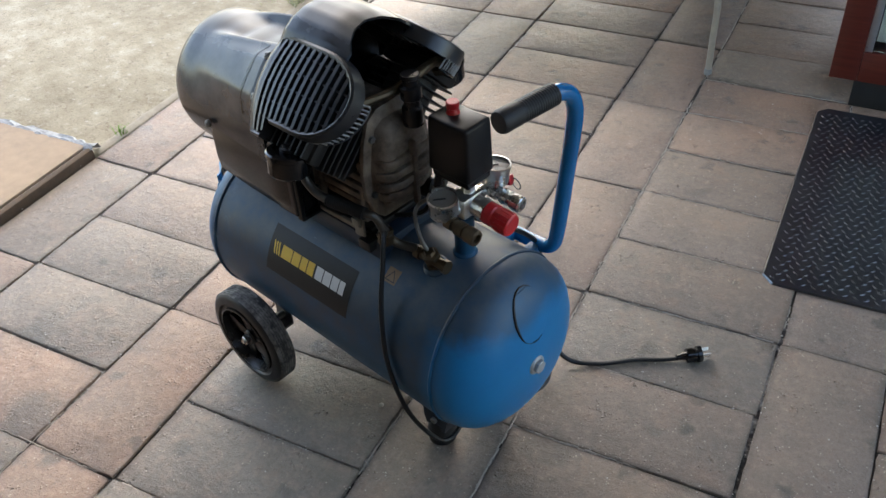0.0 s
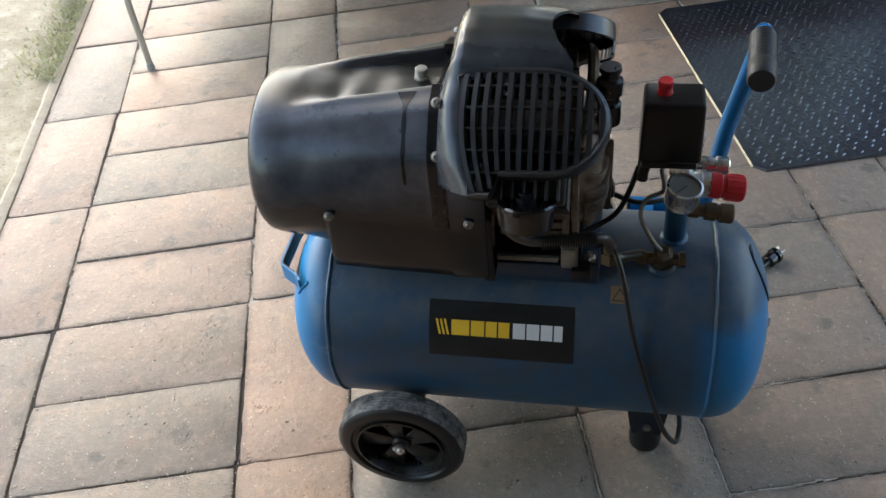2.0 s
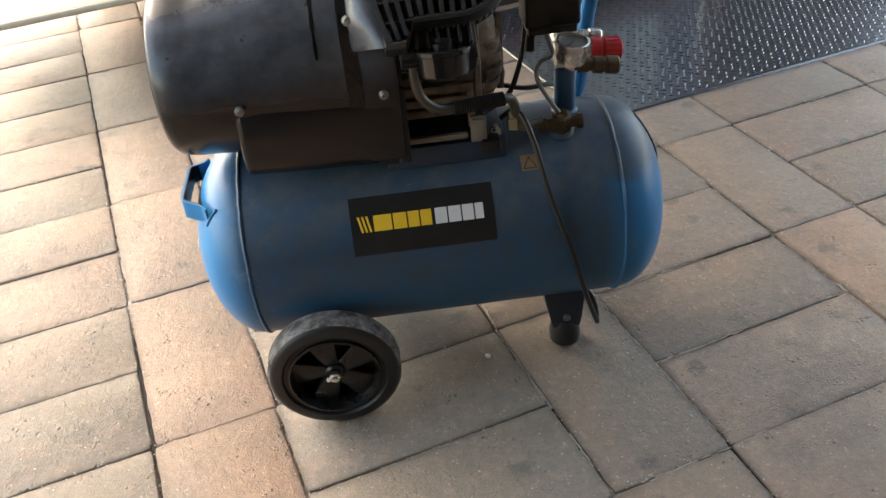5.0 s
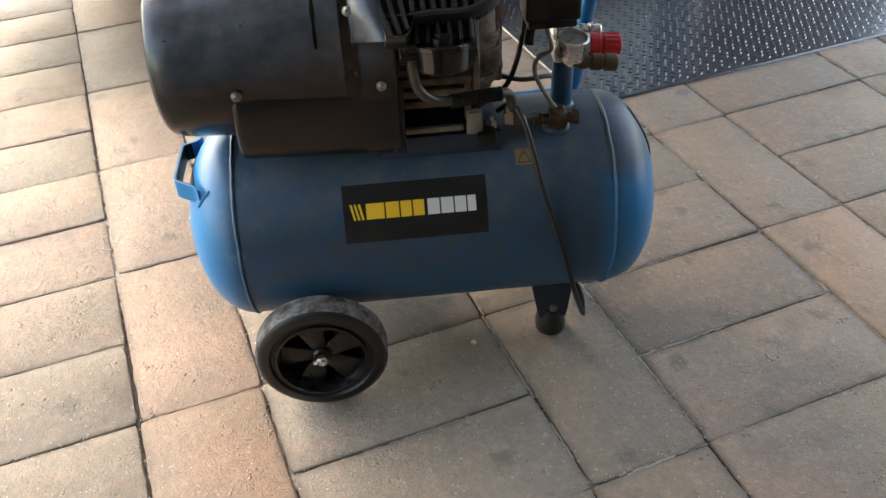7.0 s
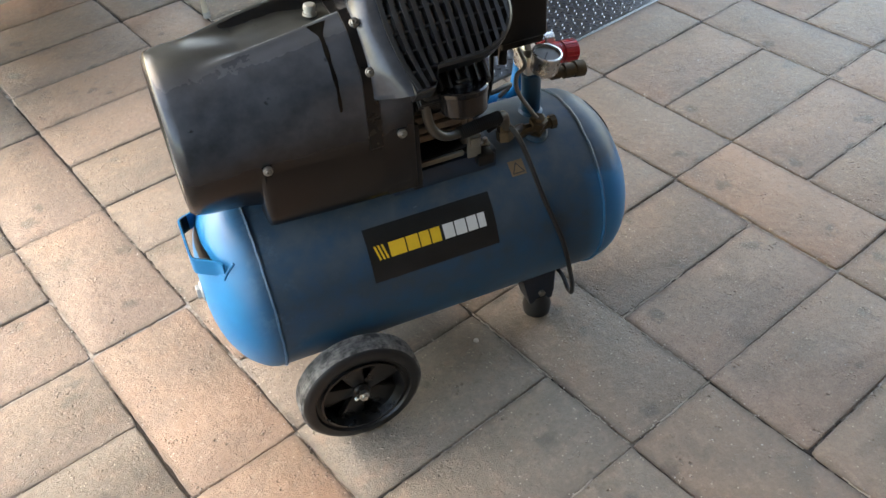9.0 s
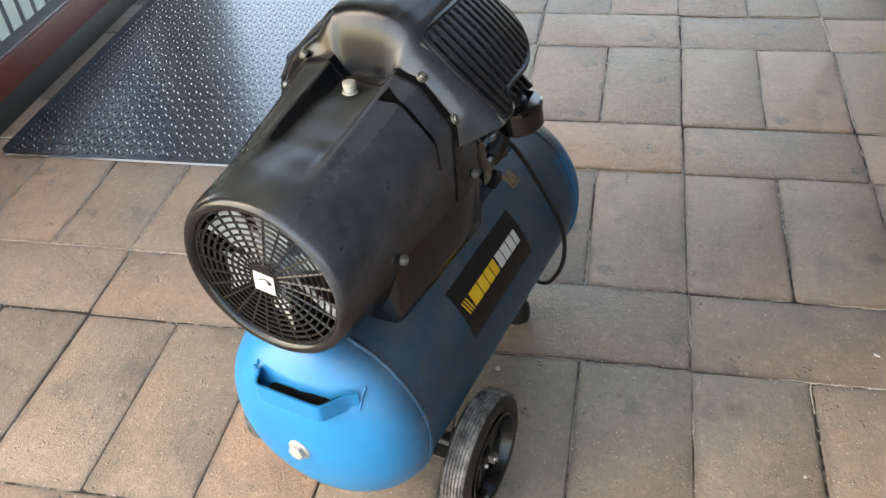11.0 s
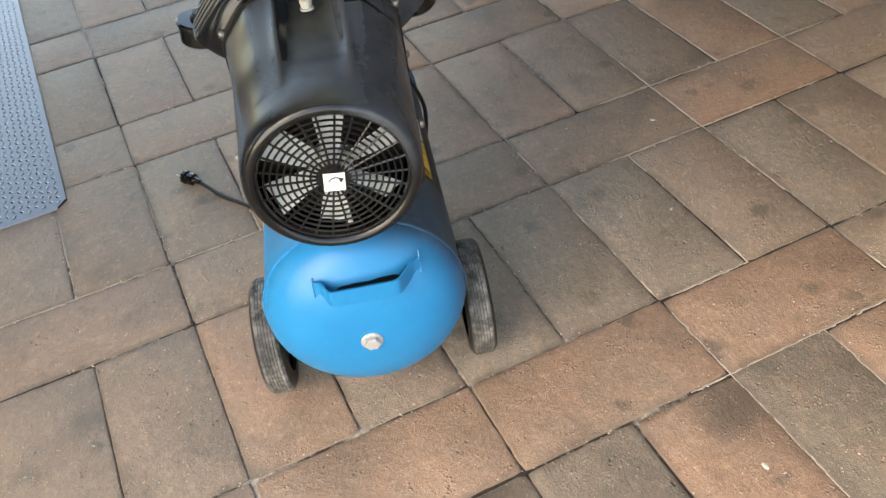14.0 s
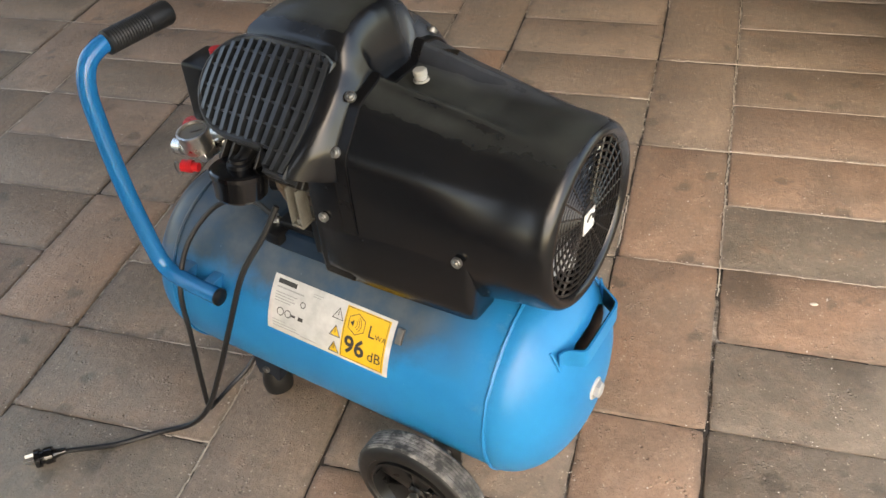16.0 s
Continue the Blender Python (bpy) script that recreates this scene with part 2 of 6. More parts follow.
    h = m.math("ADD", m.math("MULTIPLY", fine, 0.6), m.math("MULTIPLY", mid, 1.4))
    h = m.math("ADD", h, m.math("MULTIPLY", patch, 1.6))
    h = m.math("ADD", h, m.math("MULTIPLY", m.math("SUBTRACT", knob, crater), 1.3))
    m.bump(h, 1.0, 0.0030)
    return m.mat


def sand_material():
    m = Nodes("pale_sandy_ground", 0.95)
    a, b, c = m.noise(1.1, 6, 0.6), m.noise(11.0, 6, 0.65), m.noise(130.0, 4, 0.7)
    col = m.ramp(m.math("ADD", m.math("MULTIPLY", a, 0.5), m.math("MULTIPLY", b, 0.5)), [(0.38, (0.21, 0.175, 0.115)), (0.52, (0.31, 0.268, 0.185)), (0.64, (0.42, 0.375, 0.28))])
    col = m.mix(m.ramp(c, [(0.3, 0.7), (0.45, 0.0)]), col, (0.15, 0.115, 0.075))
    col = m.mix(m.ramp(m.noise(48.0, 5, 0.7), [(0.30, 0.75), (0.44, 0.0)]), col, (0.14, 0.112, 0.075))
    col = m.mix(m.ramp(m.noise(32.0, 5, 0.7), [(0.58, 0.0), (0.70, 0.6)]), col, (0.50, 0.46, 0.39))
    m.color(col)
    m.bump(m.math("ADD", b, m.math("MULTIPLY", c, 0.4)), 0.6, 0.01)
    return m.mat


def timber_material(name, light, dark, rough=0.55):
    m = Nodes(name, rough)
    mp = m.add("ShaderNodeMapping")
    mp.inputs["Scale"].default_value = (2.0, 30.0, 30.0)
    m.link(m.coord, mp.inputs["Vector"])
    g, k = m.noise(3.0, 6, 0.6, mp.outputs[0]), m.noise(5.0, 4)
    m.color(m.ramp(m.math("ADD", m.math("MULTIPLY", g, 0.75), m.math("MULTIPLY", k, 0.25)), [(0.3, dark), (0.7, light)]))
    m.bump(g, 0.15, 0.0015)
    return m.mat


def tyre_material():
    m = Nodes("worn_tyre_rubber", 0.75)
    a, b = m.noise(45.0, 6, 0.7), m.noise(10.0, 4)
    f = m.math("MULTIPLY", m.ramp(a, [(0.40, 0.0), (0.62, 1.0)]), m.ramp(b, [(0.35, 0.35), (0.62, 1.0)]))
    m.color(m.mix(f, (0.030, 0.029, 0.027), (0.26, 0.245, 0.225)))
    m.bump(a, 0.25, 0.001)
    return m.mat


def alloy_material():
    m = Nodes("dusty_cast_aluminium", 0.55, 0.3)
    a, b = m.noise(30.0, 5, 0.65), m.noise(240.0, 3)
    m.color(m.ramp(a, [(0.3, (0.050, 0.036, 0.026)), (0.7, (0.215, 0.165, 0.122))]))
    m.rough(m.ramp(a, [(0.3, 0.75), (0.7, 0.45)]))
    m.bump(b, 0.3, 0.0008)
    return m.mat


def mat_rubber():
    m = Nodes("dark_rubber_mat", 0.36)
    broad, mid, fine = m.noise(4.0, 5, 0.6), m.noise(19.0, 6, 0.7), m.noise(140.0, 4)
    f = m.math("ADD", m.math("MULTIPLY", broad, 0.6), m.math("MULTIPLY", mid, 0.4))
    col = m.ramp(f, [(0.38, (0.009, 0.010, 0.013)), (0.52, (0.015, 0.016, 0.020)), (0.66, (0.032, 0.032, 0.032))])
    m.color(m.mix(m.ramp(mid, [(0.66, 0.0), (0.76, 0.5)]), col, (0.09, 0.085, 0.075)))
    m.rough(m.ramp(f, [(0.35, 0.26), (0.65, 0.42)]))
    m.bsdf.inputs["Specular IOR Level"].default_value = 0.3
    m.bump(fine, 0.10, 0.0008)
    return m.mat


def glass_material():
    m = Nodes("clear_glass", 0.03)
    m.color((0.9, 0.95, 0.93))
    m.bsdf.inputs["Transmission Weight"].default_value = 1.0
    m.bsdf.inputs["IOR"].default_value = 1.45
    return m.mat


M = {
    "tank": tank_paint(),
    "cover": cover_plastic(),
    "joint": joint_material(),
    "sand": sand_material(),
    "joint_sand": simple("pale_joint_sand", (0.36, 0.31, 0.25), 0.95, 0, 0.45, 150, 0.5, 0.001),
    "tube": simple("blue_tube_paint", (0.0008, 0.125, 0.320), 0.16, 0, 0.10, 30, 0.0),
    "blue_steel": simple("grimy_blue_steel", (0.006, 0.020, 0.042), 0.5, 0, 0.5, 35, 0.15),
    "black": simple("black_plastic", (0.004, 0.004, 0.0045), 0.30, 0, 0.4, 60, 0.08, sheen=0.35),
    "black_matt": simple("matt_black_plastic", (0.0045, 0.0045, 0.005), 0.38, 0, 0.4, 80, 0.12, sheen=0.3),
    "black_gloss": simple("glossy_black_plastic", (0.0035, 0.0035, 0.004), 0.13, 0, 0.3, 50, 0.03, sheen=0.55),
    "grip": simple("black_grip_rubber", (0.012, 0.012, 0.012), 0.55, 0, 0.4, 120, 0.2, sheen=0.4),
    "cord": simple("black_cord_rubber", (0.009, 0.009, 0.0095), 0.42, 0, 0.3, 120, 0.1, sheen=0.35),
    "tyre": tyre_material(),
    "rubber": simple("black_tyre_rubber", (0.010, 0.010, 0.010), 0.42, 0, 0.4, 60, 0.1, sheen=0.4),
    "rim": simple("black_rim_plastic", (0.006, 0.006, 0.006), 0.30, 0, 0.4, 50, 0.06, sheen=0.4),
    "alloy": alloy_material(),
    "steel": simple("zinc_plated_steel", (0.62, 0.61, 0.58), 0.3, 1.0, 0.25, 90, 0.08),
    "zinc": simple("dull_zinc", (0.40, 0.395, 0.38), 0.5, 0.35, 0.2, 90, 0.08),
    "dull_steel": simple("dull_grey_steel", (0.17, 0.165, 0.155), 0.5, 0.8, 0.3, 50, 0.12),
    "brass": simple("tarnished_brass", (0.085, 0.062, 0.038), 0.46, 0.8, 0.4, 80, 0.15),
    "fin": simple("dark_cylinder_iron", (0.016, 0.015, 0.014), 0.5, 0.4, 0.4, 60, 0.15),
    "red": simple("red_plastic", (0.50, 0.014, 0.020), 0.35, 0, 0.2, 60, 0.04),
    "white": simple("white_plastic", (0.72, 0.71, 0.66), 0.45, 0, 0.15, 50, 0.05),
    "fan": simple("white_fan_plastic", (0.50, 0.52, 0.52), 0.5, 0, 0.12, 40, 0.04),
    "sticker_black": simple("black_sticker", (0.013, 0.0125, 0.012), 0.45, 0, 0.35, 25, 0.03, sheen=0.25),
    "yellow": simple("yellow_print", (0.66, 0.40, 0.025), 0.45, 0, 0.12, 60, 0.0),
    "print_white": simple("white_print", (0.56, 0.56, 0.54), 0.45, 0, 0.1, 60, 0.0),
    "print_dark": simple("dark_print", (0.030, 0.028, 0.026), 0.5, 0, 0.2, 60, 0.0),
    "print_grey": simple("grey_print", (0.30, 0.30, 0.29), 0.5, 0, 0.2, 60, 0.0),
    "paper": simple("scuffed_white_sticker", (0.47, 0.465, 0.44), 0.5, 0, 0.28, 45, 0.03),
    "dial": simple("gauge_dial", (0.13, 0.12, 0.10), 0.4, 0, 0.3, 45, 0.0),
    "glass": glass_material(),
    "mat": mat_rubber(),
    "red_timber": timber_material("red_stained_timber", (0.13, 0.024, 0.014), (0.065, 0.011, 0.007), 0.35),
    "pale_timber": timber_material("pale_timber_board", (0.52, 0.38, 0.24), (0.36, 0.25, 0.15), 0.5),
    "slab": simple("sandy_concrete_slab", (0.30, 0.225, 0.155), 0.9, 0, 0.25, 30, 0.4, 0.003),
    "mortar": simple("white_mortar", (0.34, 0.34, 0.33), 0.9, 0, 0.45, 60, 0.8, 0.004),
    "haunch": simple("sandy_grey_mortar", (0.34, 0.295, 0.225), 0.9, 0, 0.3, 40, 0.5, 0.003),
    "brown_edge": simple("brown_slab_edge", (0.085, 0.055, 0.034), 0.9, 0, 0.4, 50, 0.4, 0.003),
    "dark_base": simple("black_painted_plinth", (0.014, 0.014, 0.014), 0.55, 0, 0.4, 30, 0.2),
    # for the added unseen walls, dark to cut bounced light
    "wall": simple("dark_blocker_brown", (0.10, 0.084, 0.070), 0.85, 0, 0.12, 14, 0.2, 0.002),
    "aluminium": simple("aluminium_strip", (0.70, 0.70, 0.68), 0.3, 0.9, 0.15, 60, 0.05),
    "room": simple("dim_room_lining", (0.10, 0.11, 0.11), 0.8, 0, 0.2, 10, 0.0),
    "grass": simple("fresh_grass_blade", (0.16, 0.30, 0.04), 0.6, 0, 0.3, 60, 0.0),
    "pebble": simple("pale_pebble", (0.55, 0.50, 0.44), 0.8, 0, 0.2, 90, 0.3),
}
for key, (lo, hi) in PAVER_KINDS.items():
    M["paver_" + key] = paver_surface("clay_paver", lambda m: m.add("ShaderNodeObjectInfo").outputs["Random"], [(0.0, lo), (1.0, hi)])
M["paver_far"] = paver_surface("clay_paver_far", lambda m: m.add("ShaderNodeNewGeometry").outputs["Random Per Island"], [(k / 3, PAVER_KINDS[c][1]) for k, c in enumerate("obpg")], False)


# ---------------------------------------------------------------- mesh helpers
def part(name, bm, material, parent=None, label="", smooth=35):
    """One mesh object from a bmesh, under a thing or a part."""
    bmesh.ops.recalc_face_normals(bm, faces=bm.faces)
    me = bpy.data.meshes.new(name)
    bm.to_mesh(me)
    bm.free()
    me.materials.append(M[material])
    if smooth:
        me.shade_smooth()
        me.set_sharp_from_angle(angle=radians(smooth))
    ob = new(name, me)
    if parent:
        ob.parent = parent
    if label:
        ob["label"] = label
    return ob


def thing(name, at, label, category, group="", kind=""):
    ob = new(name)
    ob.location = at
    ob.empty_display_size = 0.05
    return tagged(ob, label, category, group, kind)


def add_box(bm, lo, hi, bevel=0.0, segs=2, m=None):
    lo, hi = Vector(lo), Vector(hi)
    r = bmesh.ops.create_cube(bm, size=1.0)
    vs = r["verts"]
    bmesh.ops.scale(bm, vec=hi - lo, verts=vs)
    bmesh.ops.translate(bm, vec=(hi + lo) / 2, verts=vs)
    if bevel:
        es = list({e for v in vs for e in v.link_edges})
        out = bmesh.ops.bevel(bm, geom=es, offset=bevel, segments=segs, affect="EDGES", profile=0.5)
        vs = list({v for f in out["faces"] for v in f.verts} | {v for v in vs if v.is_valid})
    if m is not None:
        bmesh.ops.transform(bm, matrix=m, verts=vs)
    return vs


def frame_axes(d):
    d = d.normalized()
    a = Vector((0, 0, 1)) if abs(d.z) < 0.9 else Vector((1, 0, 0))
    x = d.cross(a).normalized()
    return x, d.cross(x).normalized(), d


def add_lathe(bm, p0, axis, profile, seg=32, caps=True):
    """Turns a profile of (along, radius) round the axis that starts at p0."""
    p0 = Vector(p0)
    x, y, d = frame_axes(Vector(axis))
    rings = []
    for s, r in profile:
        rings.append([bm.verts.new(p0 + d * s + (x * math.cos(a) + y * math.sin(a)) * r) for a in (2 * math.pi * i / seg for i in range(seg))])
    for a, b in zip(rings, rings[1:]):
        for i in range(seg):
            bm.faces.new((a[i], a[(i + 1) % seg], b[(i + 1) % seg], b[i]))
    if caps:
        bm.faces.new(rings[0][::-1])
        bm.faces.new(rings[-1])


def add_rod(bm, p0, p1, r, seg=16, bevel=0.0):
    p0, p1 = Vector(p0), Vector(p1)
    length = (p1 - p0).length
    prof = [(0, r), (length, r)] if not bevel else [(0, r - bevel), (bevel, r), (length - bevel, r), (length, r - bevel)]
    add_lathe(bm, p0, p1 - p0, prof, seg)


def smooth_path(pts, step=6):
    """A Catmull-Rom curve through the points."""
    p = [Vector(q) for q in pts]
    p = [2 * p[0] - p[1]] + p + [2 * p[-1] - p[-2]]
    out = []
    for i in range(1, len(p) - 2):
        for k in range(step):
            t = k / step
            a, b, c, d = p[i - 1:i + 3]
            out.append(0.5 * (2 * b + (c - a) * t + (2 * a - 5 * b + 4 * c - d) * t * t + (3 * b - a - 3 * c + d) * t ** 3))
    out.append(p[-2])
    return out


def add_tube(bm, pts, r, seg=10, step=6, closed=False, raw=False):
    path = [Vector(q) for q in pts] if raw else smooth_path(pts, step)
    n = len(path)
    rings, x = [], None
    for i, q in enumerate(path):
        d = (path[(i + 1) % n] - path[i - 1]) if closed else (path[min(i + 1, n - 1)] - path[max(i - 1, 0)])
        d.normalize()
        if x is None:
            x = frame_axes(d)[0]
        x = (x - d * x.dot(d)).normalized()
        y = d.cross(x)
        rr = r(i / (n - 1)) if callable(r) else r
        rings.append([bm.verts.new(q + (x * math.cos(a) + y * math.sin(a)) * rr) for a in (2 * math.pi * k / seg for k in range(seg))])
    pairs = list(zip(rings, rings[1:])) + ([(rings[-1], rings[0])] if closed else [])
    for a, b in pairs:
        for k in range(seg):
            bm.faces.new((a[k], a[(k + 1) % seg], b[(k + 1) % seg], b[k]))
    if not closed:
        bm.faces.new(rings[0][::-1])
        bm.faces.new(rings[-1])


def add_ring(bm, c, axis, radius, r, seg=48, sides=6):
    c = Vector(c)
    x, y, _ = frame_axes(Vector(axis))
    add_tube(bm, [c + (x * math.cos(a) + y * math.sin(a)) * radius for a in (2 * math.pi * i / seg for i in range(seg))], r, sides, closed=True, raw=True)


def add_sheet(bm, rows, thick=None, normal=None):
    """A sheet from rows of points; with a thickness it becomes a shell, moved along normal(i, j)."""
    top = [[bm.verts.new(p) for p in row] for row in rows]
    h, w = len(rows), len(rows[0])
    for i in range(h - 1):
        for j in range(w - 1):
            bm.faces.new((top[i][j], top[i][j + 1], top[i + 1][j + 1], top[i + 1][j]))
    if thick:
        low = [[bm.verts.new(Vector(rows[i][j]) - Vector(normal(i, j)) * thick) for j in range(w)] for i in range(h)]
        for i in range(h - 1):
            for j in range(w - 1):
                bm.faces.new((low[i][j], low[i + 1][j], low[i + 1][j + 1], low[i][j + 1]))
        edge = [(0, j) for j in range(w)] + [(i, w - 1) for i in range(1, h)] + [(h - 1, j) for j in range(w - 2, -1, -1)] + [(i, 0) for i in range(h - 2, 0, -1)]
        for (a, b), (c, d) in zip(edge, edge[1:] + edge[:1]):
            bm.faces.new((top[a][b], low[a][b], low[c][d], top[c][d]))


def add_hex(bm, p0, axis, r, h):
    add_lathe(bm, p0, axis, [(0, r), (h * 0.85, r), (h, r * 0.88)], 6)


def mesh():
    return bmesh.new()


# ---------------------------------------------------------------- setting: ground, slab, added unseen roof and walls
def build_setting():
    bm = mesh()
    # one sheet with a finer middle, gently uneven outside the paving
    axis = sorted({round(s * 1.35 ** k * 0.9, 3) for k in range(22) for s in (-1, 1)} | {0.0} | {k * 0.5 for k in range(-12, 13)})
    rows = []
    for a in axis:
        row = []
        for b in axis:
            z = -0.016
            if a < -0.75:
                z = 0.006 + 0.012 * noise.noise(Vector((a * 1.7, b * 1.7, 0)))
            row.append(grid(0, 0) + GU * a + GV * b + Vector((0, 0, z)))
        rows.append(row)
    add_sheet(bm, rows)
    tagged(part("ground", bm, "sand"), "pale dry sandy ground beside the paved patio", "ground", kind="structure")

    def slab(u0, u1, v0, v1, z0, z1, bevel, wob=0.0):
        bm = mesh()
        add_box(bm, (u0 * UNIT, v0 * UNIT, z0), (u1 * UNIT, v1 * UNIT, z1), bevel)
        bmesh.ops.transform(bm, matrix=Matrix.Translation(GRID_ORIGIN) @ Matrix.Rotation(GRID_TURN, 4, "Z"), verts=bm.verts)
        return bm

    tagged(part("concrete_slab", slab(-14, -3.165, -30, 3.02, -0.05, 0.026, 0.004), "slab"), "sandy orange concrete slab beside the pavers", "slab", kind="structure")
    tagged(part("slab_edge", slab(-3.160, -3.03, -30, 3.03, -0.05, 0.024, 0.012), "brown_edge"), "worn brown rounded edge of the slab", "edging", kind="structure")
    # crumbly white mortar strip across the end of the slab
    bm = mesh()
    rows = []
    for i in range(181):
        u = -14 + 10.95 * i / 180
        w0 = 3.00 + 0.05 * noise.noise(Vector((u * 2, 3, 0))) + 0.03 * noise.noise(Vector((u * 9, 3, 0)))
        w1 = 3.19 + 0.09 * noise.noise(Vector((u * 2.3, 7, 0))) + 0.06 * noise.noise(Vector((u * 11, 7, 0)))
        rows.append([grid(u, w0 + (w1 - w0) * k / 6, 0.020 + 0.008 * noise.noise(Vector((u * 8, k * 0.9, 1))) + 0.008 * math.sin(math.pi * k / 6) - 0.010 * (k == 6)) for k in range(7)])
    add_sheet(bm, rows)
    tagged(part("mortar_strip", bm, "mortar"), "crumbling white mortar strip across the ground", "mortar", kind="structure")
    # narrow concrete haunch along the outer edge of the paving
    bm = mesh()
    rows = []
    for i in range(81):
        v = 3.1 + 22 * i / 80
        w = 0.15 + 0.07 * noise.noise(Vector((v * 1.6, 1, 0)))
        rows.append([grid(-3.012 - w * k / 3, v, (-0.001, 0.004, 0.006, 0.0)[k]) for k in range(4)])
    add_sheet(bm, rows)
    tagged(part("edge_haunch", bm, "haunch"), "thin sandy mortar haunch along the paving edge", "edging", kind="structure")

    # unseen veranda roof, added to shape the sky light: painted sheeting on timber battens
    bm = mesh()
    add_box(bm, (-3.0 * UNIT, -12 * UNIT, 2.55), (11.5 * UNIT, 18.0 * UNIT, 2.56))
    # added overhang that keeps south-west sky light off the patio
    add_box(bm, (-9.0 * UNIT, -12 * UNIT, 2.545), (-3.002 * UNIT, 0.4 * UNIT, 2.555))
    for k in range(6):
        add_box(bm, (-3.0 * UNIT, (-11 + 5.0 * k) * UNIT, 2.43), (11.3 * UNIT, (-10.75 + 5.0 * k) * UNIT, 2.548))
    bmesh.ops.transform(bm, matrix=Matrix.Translation(GRID_ORIGIN) @ Matrix.Rotation(GRID_TURN, 4, "Z"), verts=bm.verts)
    tagged(part("ceiling", bm, "roof"), "unseen veranda roof added to shape the sky light, dull cream sheeting on battens", "ceiling", kind="structure")

    # unseen walls added to close the veranda and cut its sky light
    place = Matrix.Translation(GRID_ORIGIN) @ Matrix.Rotation(GRID_TURN, 4, "Z")
    bm = mesh()
    add_box(bm, (-3.6 * UNIT, -12.0 * UNIT, -0.02), (16 * UNIT, -11.5 * UNIT, 2.548))
    bmesh.ops.transform(bm, matrix=place, verts=bm.verts)
    tagged(part("wall_south", bm, "wall"), "unseen dark wall added to keep out light from the south", "wall", kind="structure")
    bm = mesh()
    add_box(bm, (-3.6 * UNIT, -11.49 * UNIT, -0.02), (-3.1 * UNIT, -2.6 * UNIT, 2.5))
    bmesh.ops.transform(bm, matrix=place, verts=bm.verts)
    tagged(part("wall_west", bm, "wall"), "unseen wall added to block the south-west sky", "wall", kind="structure")
    bm = mesh()
    add_box(bm, (15.5 * UNIT, -11.49 * UNIT, -0.02), (16 * UNIT, -5.0 * UNIT, 2.548))
    bmesh.ops.transform(bm, matrix=place, verts=bm.verts)
    tagged(part("wall_east", bm, "wall"), "unseen wall added to block the south-east sky", "wall", kind="structure")
    bm = mesh()
    add_box(bm, (6.0 * UNIT, 10.05 * UNIT, -0.02), (17.5 * UNIT, 10.5 * UNIT, 2.546))
    bmesh.ops.transform(bm, matrix=place, verts=bm.verts)
    tagged(part("wall_north", bm, "wall"), "unseen wall added behind the glazed front to block the northern sky", "wall", kind="structure")
    bm = mesh()
    add_box(bm, (0.5 * UNIT, 15.0 * UNIT, -0.02), (6.5 * UNIT, 15.5 * UNIT, 2.546))
    bmesh.ops.transform(bm, matrix=place, verts=bm.verts)
    tagged(part("wall_far", bm, "wall"), "unseen dark wall added at the far end to cut northern light", "wall", kind="structure")


def build_door_box():
    # the house's red glazed door, built as a low closed box
    door_ob = thing("glazed_cabinet", grid(5.62, 7.92), "red stained timber house door with glazed front, built as a low box on a black plinth", "cabinet")
    door_ob.rotation_euler = (0, 0, GRID_TURN)
    w, d, z0, z1, st = 4.9 * UNIT, 0.42, 0.085, 0.86, 0.072
    bm = mesh()
    add_box(bm, (0.066, 0.004, 0), (w - 0.03, d, z0), 0.004)
    part("plinth", bm, "dark_base", door_ob, "black painted plinth")
    for name, lo, hi in (("stile", (0, -0.012, z0), (st, 0.03, z1)), ("stile", (w - st, -0.012, z0), (w, 0.03, z1)), ("bottom_rail", (st, -0.012, z0), (w - st, 0.03, z0 + 0.085)), ("top_rail", (st, -0.012, z1 - 0.09), (w - st, 0.03, z1)), ("side", (0, 0.031, z0), (0.025, d, z1)), ("side", (w - 0.025, 0.031, z0), (w, d, z1)), ("top", (-0.01, -0.02, z1), (w + 0.01, d + 0.005, z1 + 0.025)), ("base_board", (0.026, 0.031, z0), (w - 0.026, d - 0.02, z0 + 0.02))):
        bm = mesh()
        add_box(bm, lo, hi, 0.003)
        part(name, bm, "red_timber", door_ob)
    bm = mesh()
    add_box(bm, (0.026, d - 0.018, z0), (w - 0.026, d, z1))
    part("back_panel", bm, "room", door_ob)
    bm = mesh()
    add_box(bm, (st, 0.006, z0 + 0.085), (w - st, 0.011, z1 - 0.09))
    pane = part("pane", bm, "glass", door_ob, smooth=0)
    pane.visible_shadow = False
    for x in (st + 0.010, w - st - 0.010):
        bm = mesh()
        add_box(bm, (x - 0.010, -0.004, z0 + 0.085), (x + 0.010, 0.005, z1 - 0.09), 0.002)
        part("glazing_strip", bm, "aluminium", door_ob, "bright aluminium glazing strip")
    for k in range(11):
        bm = mesh()
        x = st + 0.045 + 0.064 * k
        if x > w - st - 0.03:
            break
        add_box(bm, (x - 0.022, 0.050, z0 + 0.095), (x + 0.022, 0.053, z1 - 0.1), m=None)
        part("blind_slat", bm, "white", door_ob, "pale vertical blind slat behind the glass")


# ---------------------------------------------------------------- compressor
TZ, TR = 0.254, 0.161        # tank axis height and radius
X0, X1 = -0.306, 0.446       # ends of the tank
comp = thing("air_compressor", (0.074, -0.006, 0), "blue twin-cylinder air compressor on two wheels on the pavers", "air compressor")
OFF = Vector((-0.07, 0, 0))


